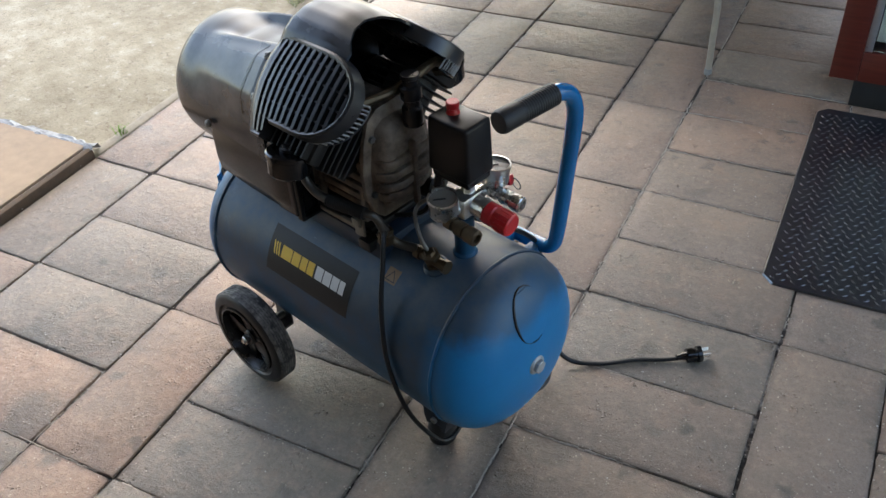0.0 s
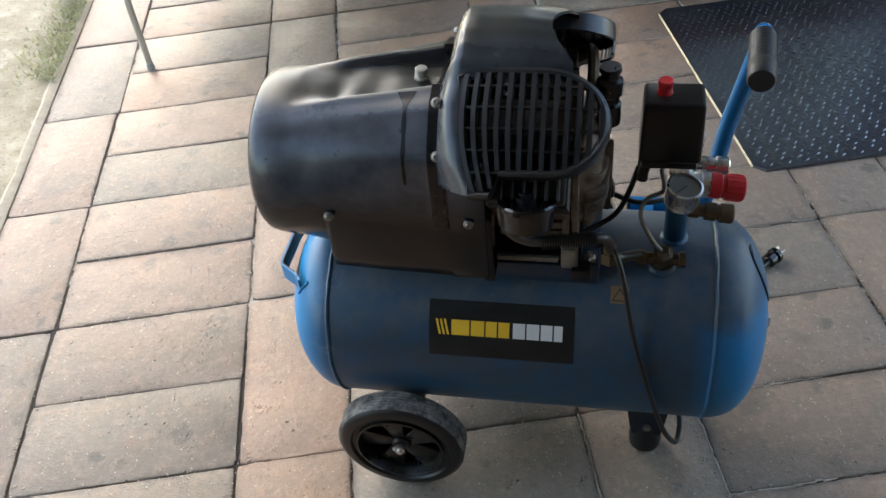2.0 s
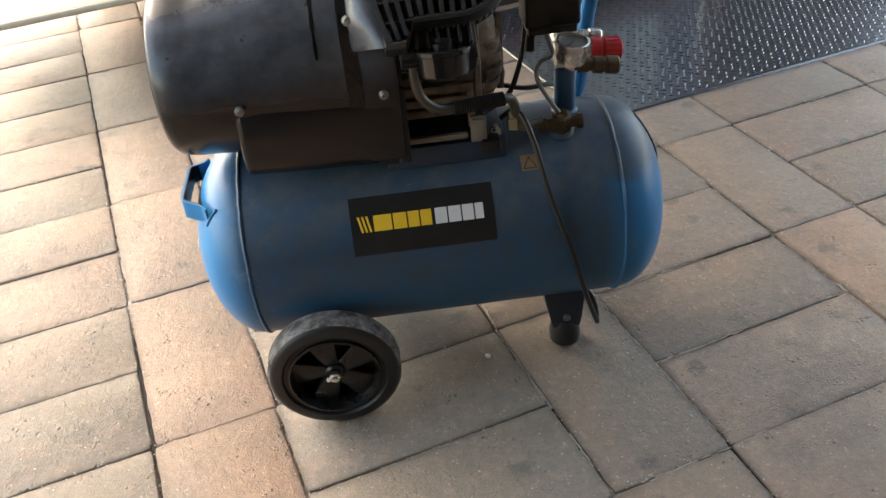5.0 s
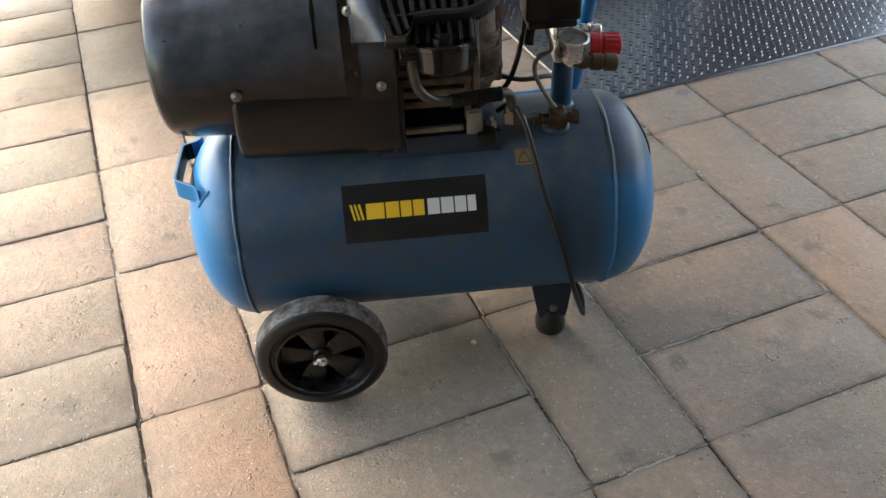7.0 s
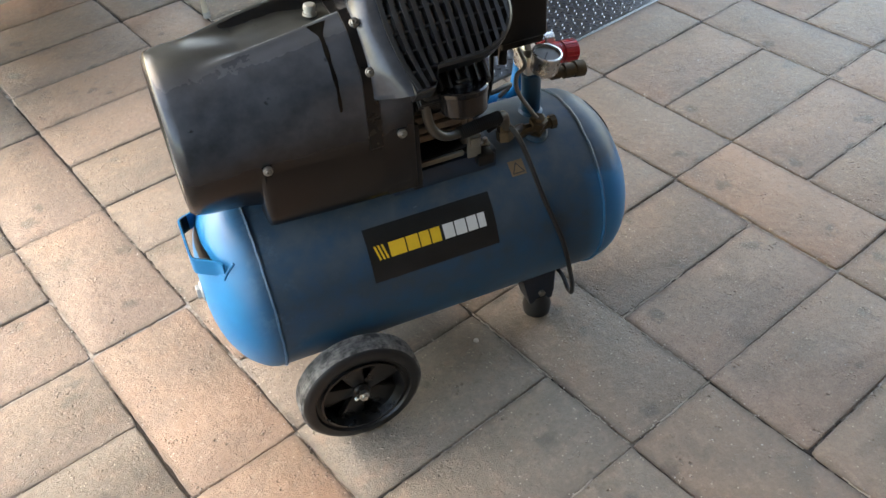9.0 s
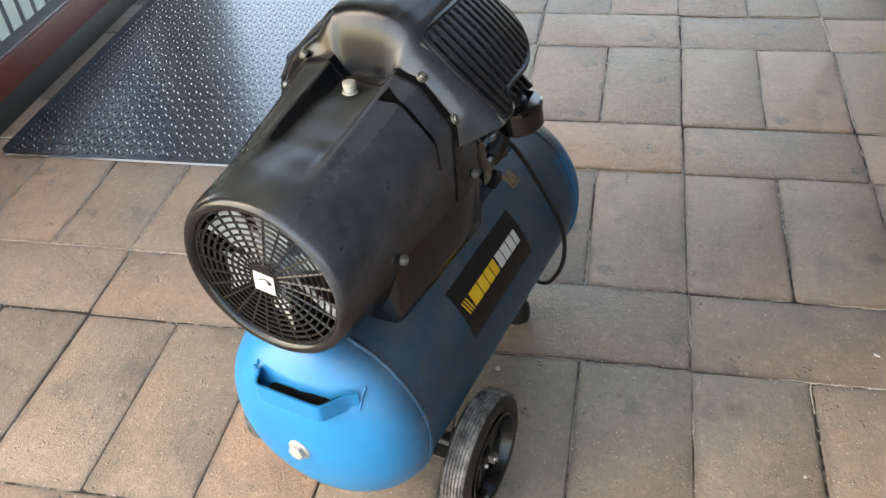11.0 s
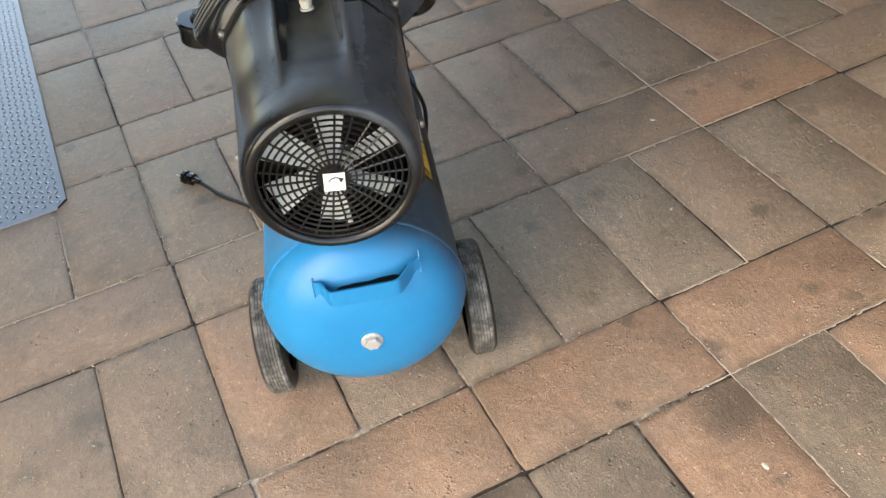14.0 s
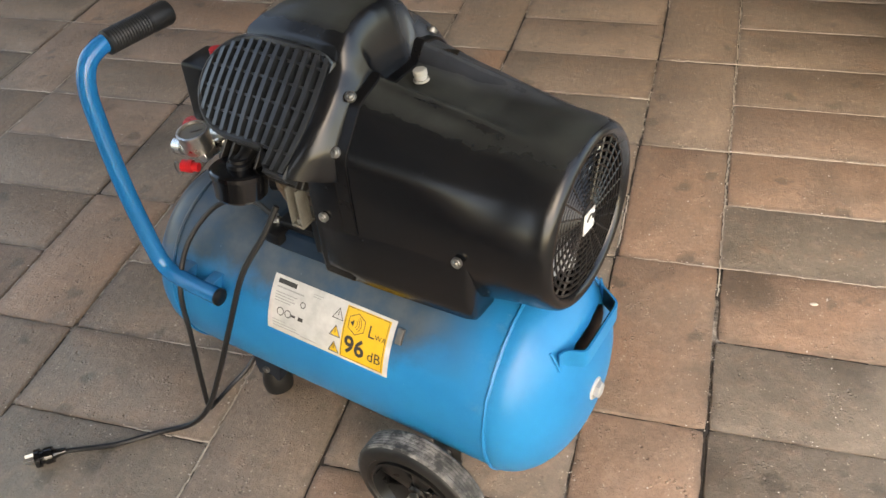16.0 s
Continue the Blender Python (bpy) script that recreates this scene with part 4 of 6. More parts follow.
def build_cover():
    seg = 224
    stations = [(-0.276, 0.100, 0), (-0.285, 0.102, 0), (-0.2905, 0.107, 0), (-0.290, 0.113, 0), (-0.284, 0.1185, 0), (-0.273, 0.1215, 0)]
    stations += [(-0.256, 0.1235, 0.0)] + [(-0.235 + 0.225 * k / 26, 0.1245, (k / 26)) for k in range(27)]
    bm = mesh()
    rings = [[bm.verts.new(cover_point(x, r0, q, 2 * math.pi * k / seg)) for k in range(seg)] for x, r0, q in stations]
    for a, b in zip(rings, rings[1:]):
        for k in range(seg):
            bm.faces.new((a[k], a[(k + 1) % seg], b[(k + 1) % seg], b[k]))
    bm.faces.new(rings[-1])
    cover = cpart("motor_cover", bm, "cover", None, "glossy black moulded plastic motor cover, dusty on top", 70)

    def film(name, mid, half, a0, a1, label):
        """A thin film that lies on the cover: oil that has run down from the cap."""
        bm = mesh()
        rows = []
        for k in range(25):
            g = k / 24
            ang = radians(a0 + (a1 - a0) * g)
            w = half(g)
            rows.append([cover_point(mid + d * w, 0.1245, (mid + d * w + 0.235) / 0.225, ang, 0.0006) for d in (-1, -0.4, 0.4, 1)])
        add_sheet(bm, rows)
        cpart(name, bm, "oil", cover, label, 60)

    film("oil_run", -0.064, lambda g: 0.0032 - 0.0012 * g + 0.010 * max(0.0, 1 - g / 0.17) ** 1.5 + 0.0005 * math.sin(g * 23), 112, 160, "dark oil run down the flank of the cover")
    # lower side panels
    for side in (-1, 1):
        bm = mesh()
        prof = ((0.080, 0.552), (0.1270, 0.546), (0.1318, 0.520), (0.1325, 0.462), (0.1300, 0.441), (0.1190, 0.430), (0.080, 0.427))
        rings = []
        for x, f in ((-0.190, 0.90), (-0.187, 0.945), (-0.180, 0.958), (-0.10, 0.985), (-0.03, 1.0), (0.026, 1.0), (0.030, 0.98)):
            rings.append([bm.verts.new((x, side * y * f, 0.49 + (z - 0.49) * f)) for y, z in prof])
        n = len(prof)
        for a, b in zip(rings, rings[1:]):
            for k in range(n):
                bm.faces.new((a[k], a[(k + 1) % n], b[(k + 1) % n], b[k]))
        bm.faces.new(rings[0])
        bm.faces.new(rings[-1])
        cpart("side_panel", bm, "cover", cover, smooth=50)
    for side in (-1, 1):
        bm = mesh()
        add_box(bm, (-0.014, min(0.095 * side, 0.1315 * side), 0.436), (0.040, max(0.095 * side, 0.1315 * side), 0.618), 0.006, 3)
        cpart("cover_cheek", bm, "cover", cover)
    # fan grille
    bm = mesh()
    gx = -0.282
    for k in range(10):
        add_ring(bm, (gx, 0, CZ), (1, 0, 0), 0.022 + 0.0088 * k, 0.0017, 48, 5)
    for k in range(26):
        a = 2 * math.pi * k / 26 + 0.08
        d = Vector((0, math.cos(a), math.sin(a)))
        c = Vector((gx, 0, CZ))
        add_rod(bm, c + d * 0.018, c + d * 0.105, 0.0017, 5)
    add_lathe(bm, (gx - 0.002, 0, CZ), (1, 0, 0), [(0, 0.020), (0.004, 0.021)], 24)
    grille = cpart("fan_grille", bm, "black", cover, "black round fan grille with rings and spokes")
    bm = mesh()
    m = Matrix.Translation((gx - 0.0035, 0, CZ - 0.004)) @ Matrix.Rotation(radians(6), 4, "X")
    add_box(bm, (-0.0006, -0.0145, -0.0145), (0.0006, 0.0145, 0.0145), m=m)
    sticker = cpart("arrow_sticker", bm, "print_white", grille, "white sticker with a black turning arrow")
    bm = mesh()
    pts = [m @ Vector((-0.0013, 0.011 * math.cos(a) - 0.002, 0.012 * math.sin(a) - 0.004)) for a in (radians(30 + 12 * k) for k in range(10))]
    add_tube(bm, pts, 0.0009, 5, raw=True)
    tip = Vector(pts[-1])
    add_lathe(bm, tip + Vector((0, 0.001, 0.002)), (0, 0.15, -1), [(0, 0.0032), (0.007, 0.0003)], 8)
    cpart("arrow", bm, "print_dark", sticker)
    # fan: hub and blades
    bm = mesh()
    add_lathe(bm, (-0.270, 0, CZ), (1, 0, 0), [(0, 0.024), (0.004, 0.028), (0.035, 0.030)], 24)
    fan = cpart("fan", bm, "fan", cover, "white plastic cooling fan behind the grille")
    for k in range(6):
        a = 2 * math.pi * k / 6 + 0.12
        m = Matrix.Translation((-0.255, 0, CZ)) @ Matrix.Rotation(a, 4, "X") @ Matrix.Rotation(radians(24), 4, "Z")
        bm = mesh()
        rows = [[m @ Vector((0.004 * math.sin(math.pi * j / 4), (0.012 + 0.013 * i / 6) * (j / 2 - 1), 0.026 + 0.070 * i / 6)) for j in range(5)] for i in range(7)]
        add_sheet(bm, rows, 0.002, lambda i, j: m.to_3x3() @ Vector((1, 0, 0)))
        cpart("fan_blade", bm, "fan", fan)
    bm = mesh()
    add_lathe(bm, (-0.229, 0, CZ), (1, 0, 0), [(0, 0.100), (0.004, 0.104)], 48)
    cpart("fan_backing", bm, "black_matt", cover)
    # breather cap and screws
    bm = mesh()
    add_lathe(bm, (-0.057, -0.003, 0.684), (0.1, 0, 1), [(0, 0.0100), (0.003, 0.0100), (0.003, 0.0078), (0.007, 0.0078), (0.008, 0.0088), (0.014, 0.0088), (0.0155, 0.0075)], 20)
    cpart("breather_cap", bm, "cap_white", cover, "white plastic breather cap")
    for x, y, z, n in SCREWS:
        for side in (-1, 1):
            bm = mesh()
            nn = Vector((n[0], n[1] * -side, n[2])).normalized()
            p = Vector((x, y * -side, z))
            add_lathe(bm, p - nn * 0.004, nn, [(0, 0.0068), (0.0045, 0.0068), (0.0052, 0.0062)], 20)
            add_lathe(bm, p, nn, [(0, 0.0050), (0.0022, 0.0046), (0.0034, 0.0032), (0.0034, 0.0018), (0.0018, 0.0012)], 14)
            cpart("screw", bm, "screw_steel", cover, "zinc-plated screw with washer")


M["edge_grass"] = simple("yellowish_grass", (0.29, 0.29, 0.125), 0.6, 0, 0.4, 30, 0.0)
M["oil"] = simple("dried_black_oil", (0.0022, 0.0021, 0.0020), 0.24, 0, 0.3, 60, 0.05, sheen=0.3)
M["bracket"] = simple("dusty_pale_casting", (0.16, 0.15, 0.125), 0.5, 0.4, 0.35, 60, 0.2)
M["cap_white"] = simple("yellowed_white_plastic", (0.33, 0.32, 0.28), 0.45, 0, 0.2, 60, 0.05)
M["grille"] = simple("dusty_grille_plastic", (0.013, 0.0145, 0.0165), 0.34, 0, 0.5, 50, 0.10, sheen=0.6)
M["rib_grey"] = simple("pale_grey_plastic", (0.22, 0.22, 0.215), 0.5, 0, 0.3, 80, 0.1)
M["dark_pipe"] = simple("oily_dark_pipe", (0.075, 0.068, 0.058), 0.4, 0.6, 0.35, 60, 0.1)
M["grimy_tube"] = simple("grimy_blue_paint", (0.004, 0.050, 0.105), 0.4, 0, 0.4, 50, 0.1)
M["cream_tube"] = simple("cream_painted_tube", (0.34, 0.30, 0.24), 0.4, 0, 0.2, 40, 0.08)
M["screw_steel"] = simple("dusty_screw_steel", (0.22, 0.215, 0.20), 0.45, 0.9, 0.3, 120, 0.1)
SCREWS = [(-0.178, -0.1335, 0.542, (0, -1, 0.05)), (0.017, -0.137, 0.543, (0, -1, 0.05)), (-0.020, -0.090, 0.704, (-0.1, -0.6, 0.8)), (-0.018, -0.131, 0.650, (-0.1, -0.85, 0.5))]


# pump head hood: two grilles set in a V and a saddle over the top
def hood(x, t, d, side):
    """A point of a head: x along the machine, t down the slope, d outward; side -1 is the front."""
    b = 0.010 * (1 - ((x - 0.10) / 0.1) ** 2) + 0.008 * (1 - ((t + 0.045) / 0.085) ** 2)
    x += rim_bow(t) * max(0.0, (0.10 - x) / 0.094)
    n = 0.211 + d + b
    k = math.sqrt(0.5)
    return Vector((x, side * (n * k + t * k), 0.50 + n * k - t * k))


HX0, HX1 = 0.006, 0.196


def rim_bow(t):
    return (0.024 * ((t + 0.065) / 0.10) ** 2 if t > -0.065 else 0.006 * ((t + 0.065) / 0.06) ** 2) - 0.005



def round_end(x, x0):
    q = max(0.0, (x - x0) / (HX1 - x0))
    return 1 - math.sqrt(max(0.0, 1 - q ** 2.2))


def t_top(x):
    left = max(0.0, (0.030 - x) / 0.024)
    return -0.124 + 0.064 * round_end(x, 0.108) + 0.010 * left * left


def t_bot(x):
    if x < 0.046:
        return 0.038
    if x < 0.056:
        return 0.038 - 0.026 * (x - 0.046) / 0.010
    return 0.012 - 0.070 * round_end(x, 0.112)


def hood_outline():
    xs = [HX0 + (HX1 - HX0) * (1 - (1 - k / 36) ** 2.2) for k in range(37)]
    return [(x, t_top(x)) for x in xs] + [(x, t_bot(x)) for x in xs[::-1]][1:]


def build_hood():
    for side in (-1, 1):
        out = hood_outline()
        cx, ct = 0.098, -0.045
        n = len(out)

        def inset(p, w):
            v = Vector((cx - p[0], ct - p[1]))
            return (p[0] + v.x / v.length * w, p[1] + v.y / v.length * w)

        # rim with outer wall turned inward
        bm = mesh()
        loops = []
        for w, d in ((0.011, -0.004), (0.009, 0.001), (0.005, 0.003), (0.001, 0.001), (0.0, -0.006), (-0.001, -0.022), (0.001, -0.024)):
            loops.append([bm.verts.new(hood(*inset(p, w), d, side)) for p in out])
        for a, b in zip(loops, loops[1:]):
            for k in range(n):
                bm.faces.new((a[k], a[(k + 1) % n], b[(k + 1) % n], b[k]))
        rim = cpart("head_grille", bm, "grille", None, "black plastic head guard with slotted grille", 45)

        def bar(p, q, w, z0, z1, steps=8):
            bm = mesh()
            d = Vector((q[0] - p[0], q[1] - p[1], 0)).normalized()
            e = Vector((-d.y, d.x, 0)) * (w / 2)
            ring = None
            for i in range(steps + 1):
                f = i / steps
                c = Vector((p[0] + (q[0] - p[0]) * f, p[1] + (q[1] - p[1]) * f, 0))
                cur = [bm.verts.new(hood((c + s * e).x, (c + s * e).y, z, side)) for s, z in ((-1, z0), (-0.7, z1), (0.7, z1), (1, z0))]
                if ring:
                    for k in range(4):
                        bm.faces.new((ring[k], ring[(k + 1) % 4], cur[(k + 1) % 4], cur[k]))
                else:
                    bm.faces.new(cur[::-1])
                ring = cur
            bm.faces.new(ring)
            cpart("grille_bar", bm, "grille", rim)

        k = 0
        x = 0.020
        while x < HX1 - 0.008:
            a, b = t_top(x) + 0.008, t_bot(x) - 0.008
            if b - a > 0.012:
                bar((x, a), (x, b), 0.0084, -0.011, 0.0024)
            x += 0.0138
        for t in (-0.100, -0.0735, -0.047, -0.0205, 0.006):
            xs = [HX0 + 0.008 + 0.002 * i for i in range(90)]
            xs = [q for q in xs if t_top(q) + 0.006 < t < t_bot(q) - 0.004 and q < HX1 - 0.006]
            if xs:
                bar((xs[0], t), (xs[-1], t), 0.0038, -0.011, -0.0004, 12)
        # ribs of the turned-in lower edge, pale to paint in light between them
        low = [p for p in out if p[1] > -0.075 and p[0] > 0.075]
        for q in range(0, len(low), 2):
            bm = mesh()
            x, t = low[q]
            add_rod(bm, hood(x, t, -0.021, side), hood(x - 0.002, t - 0.002, -0.041, side), 0.0015, 6)
            cpart("edge_rib", bm, "rib_grey", rim)
        bm = mesh()
        add_tube(bm, [hood(p[0] - 0.002, p[1] - 0.002, -0.041, side) for p in low], 0.0022, 6, raw=True)
        cpart("edge_hoop", bm, "cover", rim)
    # saddle and collar
    bm = mesh()
    k = math.sqrt(0.5)
    prof, bow = [], []
    for t in (0.036, 0.0, -0.04, -0.08, -0.110):
        p = hood(0.006, t, 0.002, -1)
        prof.append((p.y, p.z))
        bow.append(p.x - 0.006)
    top = [(-0.066, 0.750), (-0.050, 0.763), (-0.028, 0.771), (0, 0.774)]
    prof += top
    bow += [0.0] * len(top)
    prof += [(-y, z) for y, z in prof[-2::-1]]
    bow += bow[-2::-1]
    fine, bent = [], []
    for k in range(len(prof) - 1):
        for q in range(4):
            g = q / 4
            fine.append((prof[k][0] + (prof[k + 1][0] - prof[k][0]) * g, prof[k][1] + (prof[k + 1][1] - prof[k][1]) * g))
            bent.append(bow[k] + (bow[k + 1] - bow[k]) * g)
    prof, bow = fine + prof[-1:], bent + bow[-1:]
    rows = []
    for i, (y, z) in enumerate(prof):
        f = abs(y) / 0.062
        over = z > 0.735
        xr = 0.118 + 0.030 * min(1.0, f) ** 2 if over else 0.022
        ang = math.atan2(z - CZ, y)
        foot = cover_point(-0.018, 0.1245, 0.965, ang, 0.0035)
        head = Vector((0.014 + bow[i], y, z))
        c1 = foot + Vector((0.006, (y - foot.y) * 0.30, (z - foot.z) * 0.30))
        c2 = head - Vector((0.020, y * 0.01, 0.001))
        row = []
        for j in range(8):
            g = j / 7
            row.append(foot * (1 - g) ** 3 + c1 * 3 * g * (1 - g) ** 2 + c2 * 3 * g * g * (1 - g) + head * g ** 3)
        for j in range(1, 7):
            g = j / 6
            row.append(Vector((0.014 + bow[i] + (xr - 0.014) * g, y, z - (0.007 * max(0, g - 0.7) / 0.3 if over else 0))))
        rows.append(row)

    def nrm(i, j):
        a, b = prof[max(0, i - 1)], prof[min(len(prof) - 1, i + 1)]
        v = Vector((0, -(b[1] - a[1]), b[0] - a[0]))
        return v.normalized()

    add_sheet(bm, rows, 0.004, nrm)
    cpart("hood_saddle", bm, "cover", None, "smooth black plastic hood over both cylinders", 60)
    # mounting flange
    bm = mesh()
    n = 144
    ring = [(cover_point(-0.024, 0.1245, 0.94, 2 * math.pi * kk / n, 0.0030 if math.sin(2 * math.pi * kk / n) > -0.2 else -0.002)) for kk in range(n)]
    a = [bm.verts.new((-0.031, p.y * 0.994, p.z - 0.001)) for p in ring]
    b = [bm.verts.new((-0.012, p.y * 0.997, p.z)) for p in ring]
    for kk in range(n):
        bm.faces.new((a[kk], a[(kk + 1) % n], b[(kk + 1) % n], b[kk]))
    bm.faces.new(a[::-1])
    bm.faces.new(b)
    cpart("mounting_flange", bm, "black", None, "black mounting flange")


def build_pump():
    # blue saddle plate with bolts
    bm = mesh()
    add_box(bm, (0.010, -0.085, 0.392), (0.190, 0.085, 0.427), 0.004)
    plate = cpart("mounting_plate", bm, "blue_steel", None, "grimy blue mounting plate")
    for x in (0.024, 0.176):
        for y in (-0.070, 0.070):
            bm = mesh()
            add_hex(bm, (x, y, 0.426), (0, 0, 1), 0.0085, 0.008)
            add_rod(bm, (x, y, 0.43), (x, y, 0.442), 0.004, 10)
            cpart("bolt", bm, "steel", plate, "zinc-plated bolt")
    # crankcase: a shield-shaped casting with feet, a flange and a ribbed end cover
    def shield(f, lift=0.0):
        half = [(0.0, 0.636), (0.030, 0.634), (0.048, 0.622), (0.060, 0.590), (0.068, 0.545), (0.066, 0.505), (0.054, 0.470), (0.036, 0.452), (0.0, 0.448)]
        pts = half + [(-y, z) for y, z in half[-2:0:-1]]
        return [(y * f, 0.542 + (z - 0.542) * f + lift) for y, z in pts]

    def casting(bm, sections):
        rings = [[bm.verts.new((x, y, z)) for y, z in shield(f, lift)] for x, f, lift in sections]
        n = len(rings[0])
        for a, b in zip(rings, rings[1:]):
            for k in range(n):
                bm.faces.new((a[k], a[(k + 1) % n], b[(k + 1) % n], b[k]))
        bm.faces.new(rings[0])
        bm.faces.new(rings[-1])

    bm = mesh()
    casting(bm, ((0.016, 0.90, 0), (0.024, 0.97, 0), (0.148, 0.97, 0)))
    for y in (-0.066, 0.066):
        add_box(bm, (0.030, y - 0.006, 0.440), (0.040, y + 0.006, 0.505), 0.003)
        add_box(bm, (0.136, y - 0.006, 0.440), (0.146, y + 0.006, 0.505), 0.003)
    crank = cpart("crankcase", bm, "alloy", None, "dusty cast aluminium crankcase", 45)
    for side in (-1, 1):
        for k in range(5):
            bm = mesh()
            z, out = 0.468 + 0.0205 * k, (0.064, 0.070, 0.0725, 0.0715, 0.0685)[k]
            add_box(bm, (0.046, min(side * 0.045, side * out), z - 0.0062), (0.1475, max(side * 0.045, side * out), z + 0.0062), 0.0028, 2)
            cpart("crankcase_rib", bm, "alloy", crank)
    bm = mesh()
    add_box(bm, (0.016, -0.080, 0.430), (0.165, 0.080, 0.444), 0.004)
    cpart("base_flange", bm, "black_matt", crank, "black base flange")
    bm = mesh()
    add_box(bm, (0.044, -0.087, 0.4335), (0.132, -0.0805, 0.4425), 0.0015)
    cpart("flange_lip", bm, "bracket", crank, "pale bare lip of the base flange")
    bm = mesh()
    add_box(bm, (0.136, -0.092, 0.428), (0.160, -0.0865, 0.470), 0.003)
    add_box(bm, (0.139, -0.098, 0.452), (0.157, -0.092, 0.468), 0.002)
    cpart("flange_boss", bm, "bracket", crank, "pale cast boss above the mount")
    bm = mesh()
    casting(bm, ((0.1485, 1.08, 0), (0.150, 1.11, 0), (0.157, 1.11, 0), (0.1585, 1.08, 0)))
    casting(bm, ((0.158, 0.88, 0), (0.172, 0.82, 0), (0.182, 0.74, -0.002), (0.187, 0.60, -0.004)))
    cov = cpart("end_cover", bm, "alloy", crank, "ribbed aluminium end cover", 45)
    for k in range(6):
        z = 0.476 + 0.0205 * k
        w = (0.046, 0.056, 0.060, 0.059, 0.055, 0.048)[k]
        deep = (0.026, 0.036, 0.040, 0.040, 0.038, 0.032)[k]
        bm = mesh()
        pts = [(math.cos(radians(a)) ** 0.45, math.sin(radians(a)), 0.0012 * math.sin(a * 0.11 + k)) for a in range(-88, 89, 8)]
        rows = [[Vector((0.158 + (deep - q) * c, (w - q) * t, z + dz + dev)) for q, dz in ((0.009, -0.0082), (0.0015, -0.0068), (0.0, -0.0045), (0.0, 0.0045), (0.0015, 0.0068), (0.009, 0.0082))] for c, t, dev in pts]
        add_sheet(bm, rows)
        cpart("cooling_rib", bm, "alloy", cov)
    bm = mesh()
    add_box(bm, (0.190, -0.0045, 0.466), (0.2015, 0.0045, 0.588), 0.003)
    cpart("cover_rib", bm, "alloy", cov)
    for sy, sz in ((-0.052, 0.600), (0.052, 0.600), (-0.060, 0.500), (0.060, 0.500), (0.0, 0.455)):
        bm = mesh()
        add_hex(bm, (0.158, sy, sz), (1, 0, 0), 0.006, 0.006)
        cpart("cover_bolt", bm, "dull_steel", cov)
    bm = mesh()
    add_lathe(bm, (0.180, 0.030, 0.478), (1, 0.3, 0), [(0, 0.018), (0.020, 0.018), (0.024, 0.014)], 20)
    cpart("oil_glass", bm, "black_matt", cov, "black oil level plug")
    # breather stack on the crankcase
    bm = mesh()
    add_lathe(bm, (0.192, 0.010, 0.612), (0, 0, 1), [(0, 0.016), (0.030, 0.0165), (0.033, 0.013), (0.043, 0.013), (0.046, 0.017), (0.066, 0.017), (0.069, 0.012), (0.078, 0.012), (0.080, 0.015), (0.086, 0.014)], 20)
    cpart("oil_filler", bm, "black", crank, "black oil filler cap")
    # cylinders in a V
    k = math.sqrt(0.5)
    for side in (-1, 1):
        n, t = Vector((0, side * k, k)), Vector((0, side * k, -k))
        base = Vector((0.096, 0, 0.505))
        bm = mesh()
        add_rod(bm, base + n * 0.05, base + n * 0.165, 0.042, 24)
        cyl = cpart("cylinder", bm, "fin", None, "dark finned pump cylinder")
        rot = Matrix((Vector((1, 0, 0)), t, n)).transposed().to_4x4()
        for i in range(5):
            bm = mesh()
            add_box(bm, (-0.052, -0.046, 0), (0.052, 0.046, 0.0035), 0.001, 1, Matrix.Translation(base + n * (0.104 + 0.0135 * i)) @ rot)
            cpart("cooling_fin", bm, "fin", cyl)
        bm = mesh()
        add_box(bm, (-0.050, -0.044, 0.165), (0.050, 0.044, 0.190), 0.006, 2, Matrix.Translation(base) @ rot)
        head = cpart("cylinder_head", bm, "fin", cyl, "grey aluminium cylinder head")
        for i in range(7):
            bm = mesh()
            add_box(bm, (-0.045 + 0.014 * i, -0.040, 0.188), (-0.041 + 0.014 * i, 0.040, 0.203), 0.001, 1, Matrix.Translation(base) @ rot)
            cpart("head_fin", bm, "fin", head)
        # air filter canister hanging below the grille
        bm = mesh()
        up = Vector((0, -side * 0.2, 1)).normalized()
        c = Vector((0.099, -0.170, 0.576)) if side < 0 else Vector((0.101, 0.183, 0.583))
        add_lathe(bm, c, up, [(0, 0.029), (0.004, 0.0325), (0.030, 0.0345), (0.0315, 0.0365), (0.037, 0.0365), (0.039, 0.034), (0.0395, 0.018)], 48)
        filt = cpart("air_filter", bm, "black_gloss", cyl, "glossy black air filter canister")
        bm = mesh()
        add_lathe(bm, c + up * 0.036, up, [(0, 0.015), (0.008, 0.015), (0.010, 0.011), (0.014, 0.011)], 20)
        add_rod(bm, c + up * 0.042, c + up * 0.050 + Vector((0, -side * 0.050, 0.004)), 0.010, 12)
        cpart("filter_neck", bm, "black_matt", filt)
    # cross pipe between the heads
    bm = mesh()
    add_tube(bm, [(0.150, -0.120, 0.655), (0.166, -0.085, 0.675), (0.170, 0.0, 0.668), (0.166, 0.085, 0.675), (0.150, 0.120, 0.655)], 0.008, 10)
    cpart("cross_pipe", bm, "brass", None, "dull cross pipe between the heads")
    for side in (-1, 1):
        bm = mesh()
        add_lathe(bm, (0.140, side * 0.115, 0.645), (0.9, side * 0.3, 0.3), [(0, 0.013), (0.022, 0.013), (0.022, 0.010), (0.030, 0.010)], 6)
        cpart("pipe_nut", bm, "brass", None, "brass pipe nut")
    # steel bracket straps and delivery pipe with cooling fins
    bm = mesh()
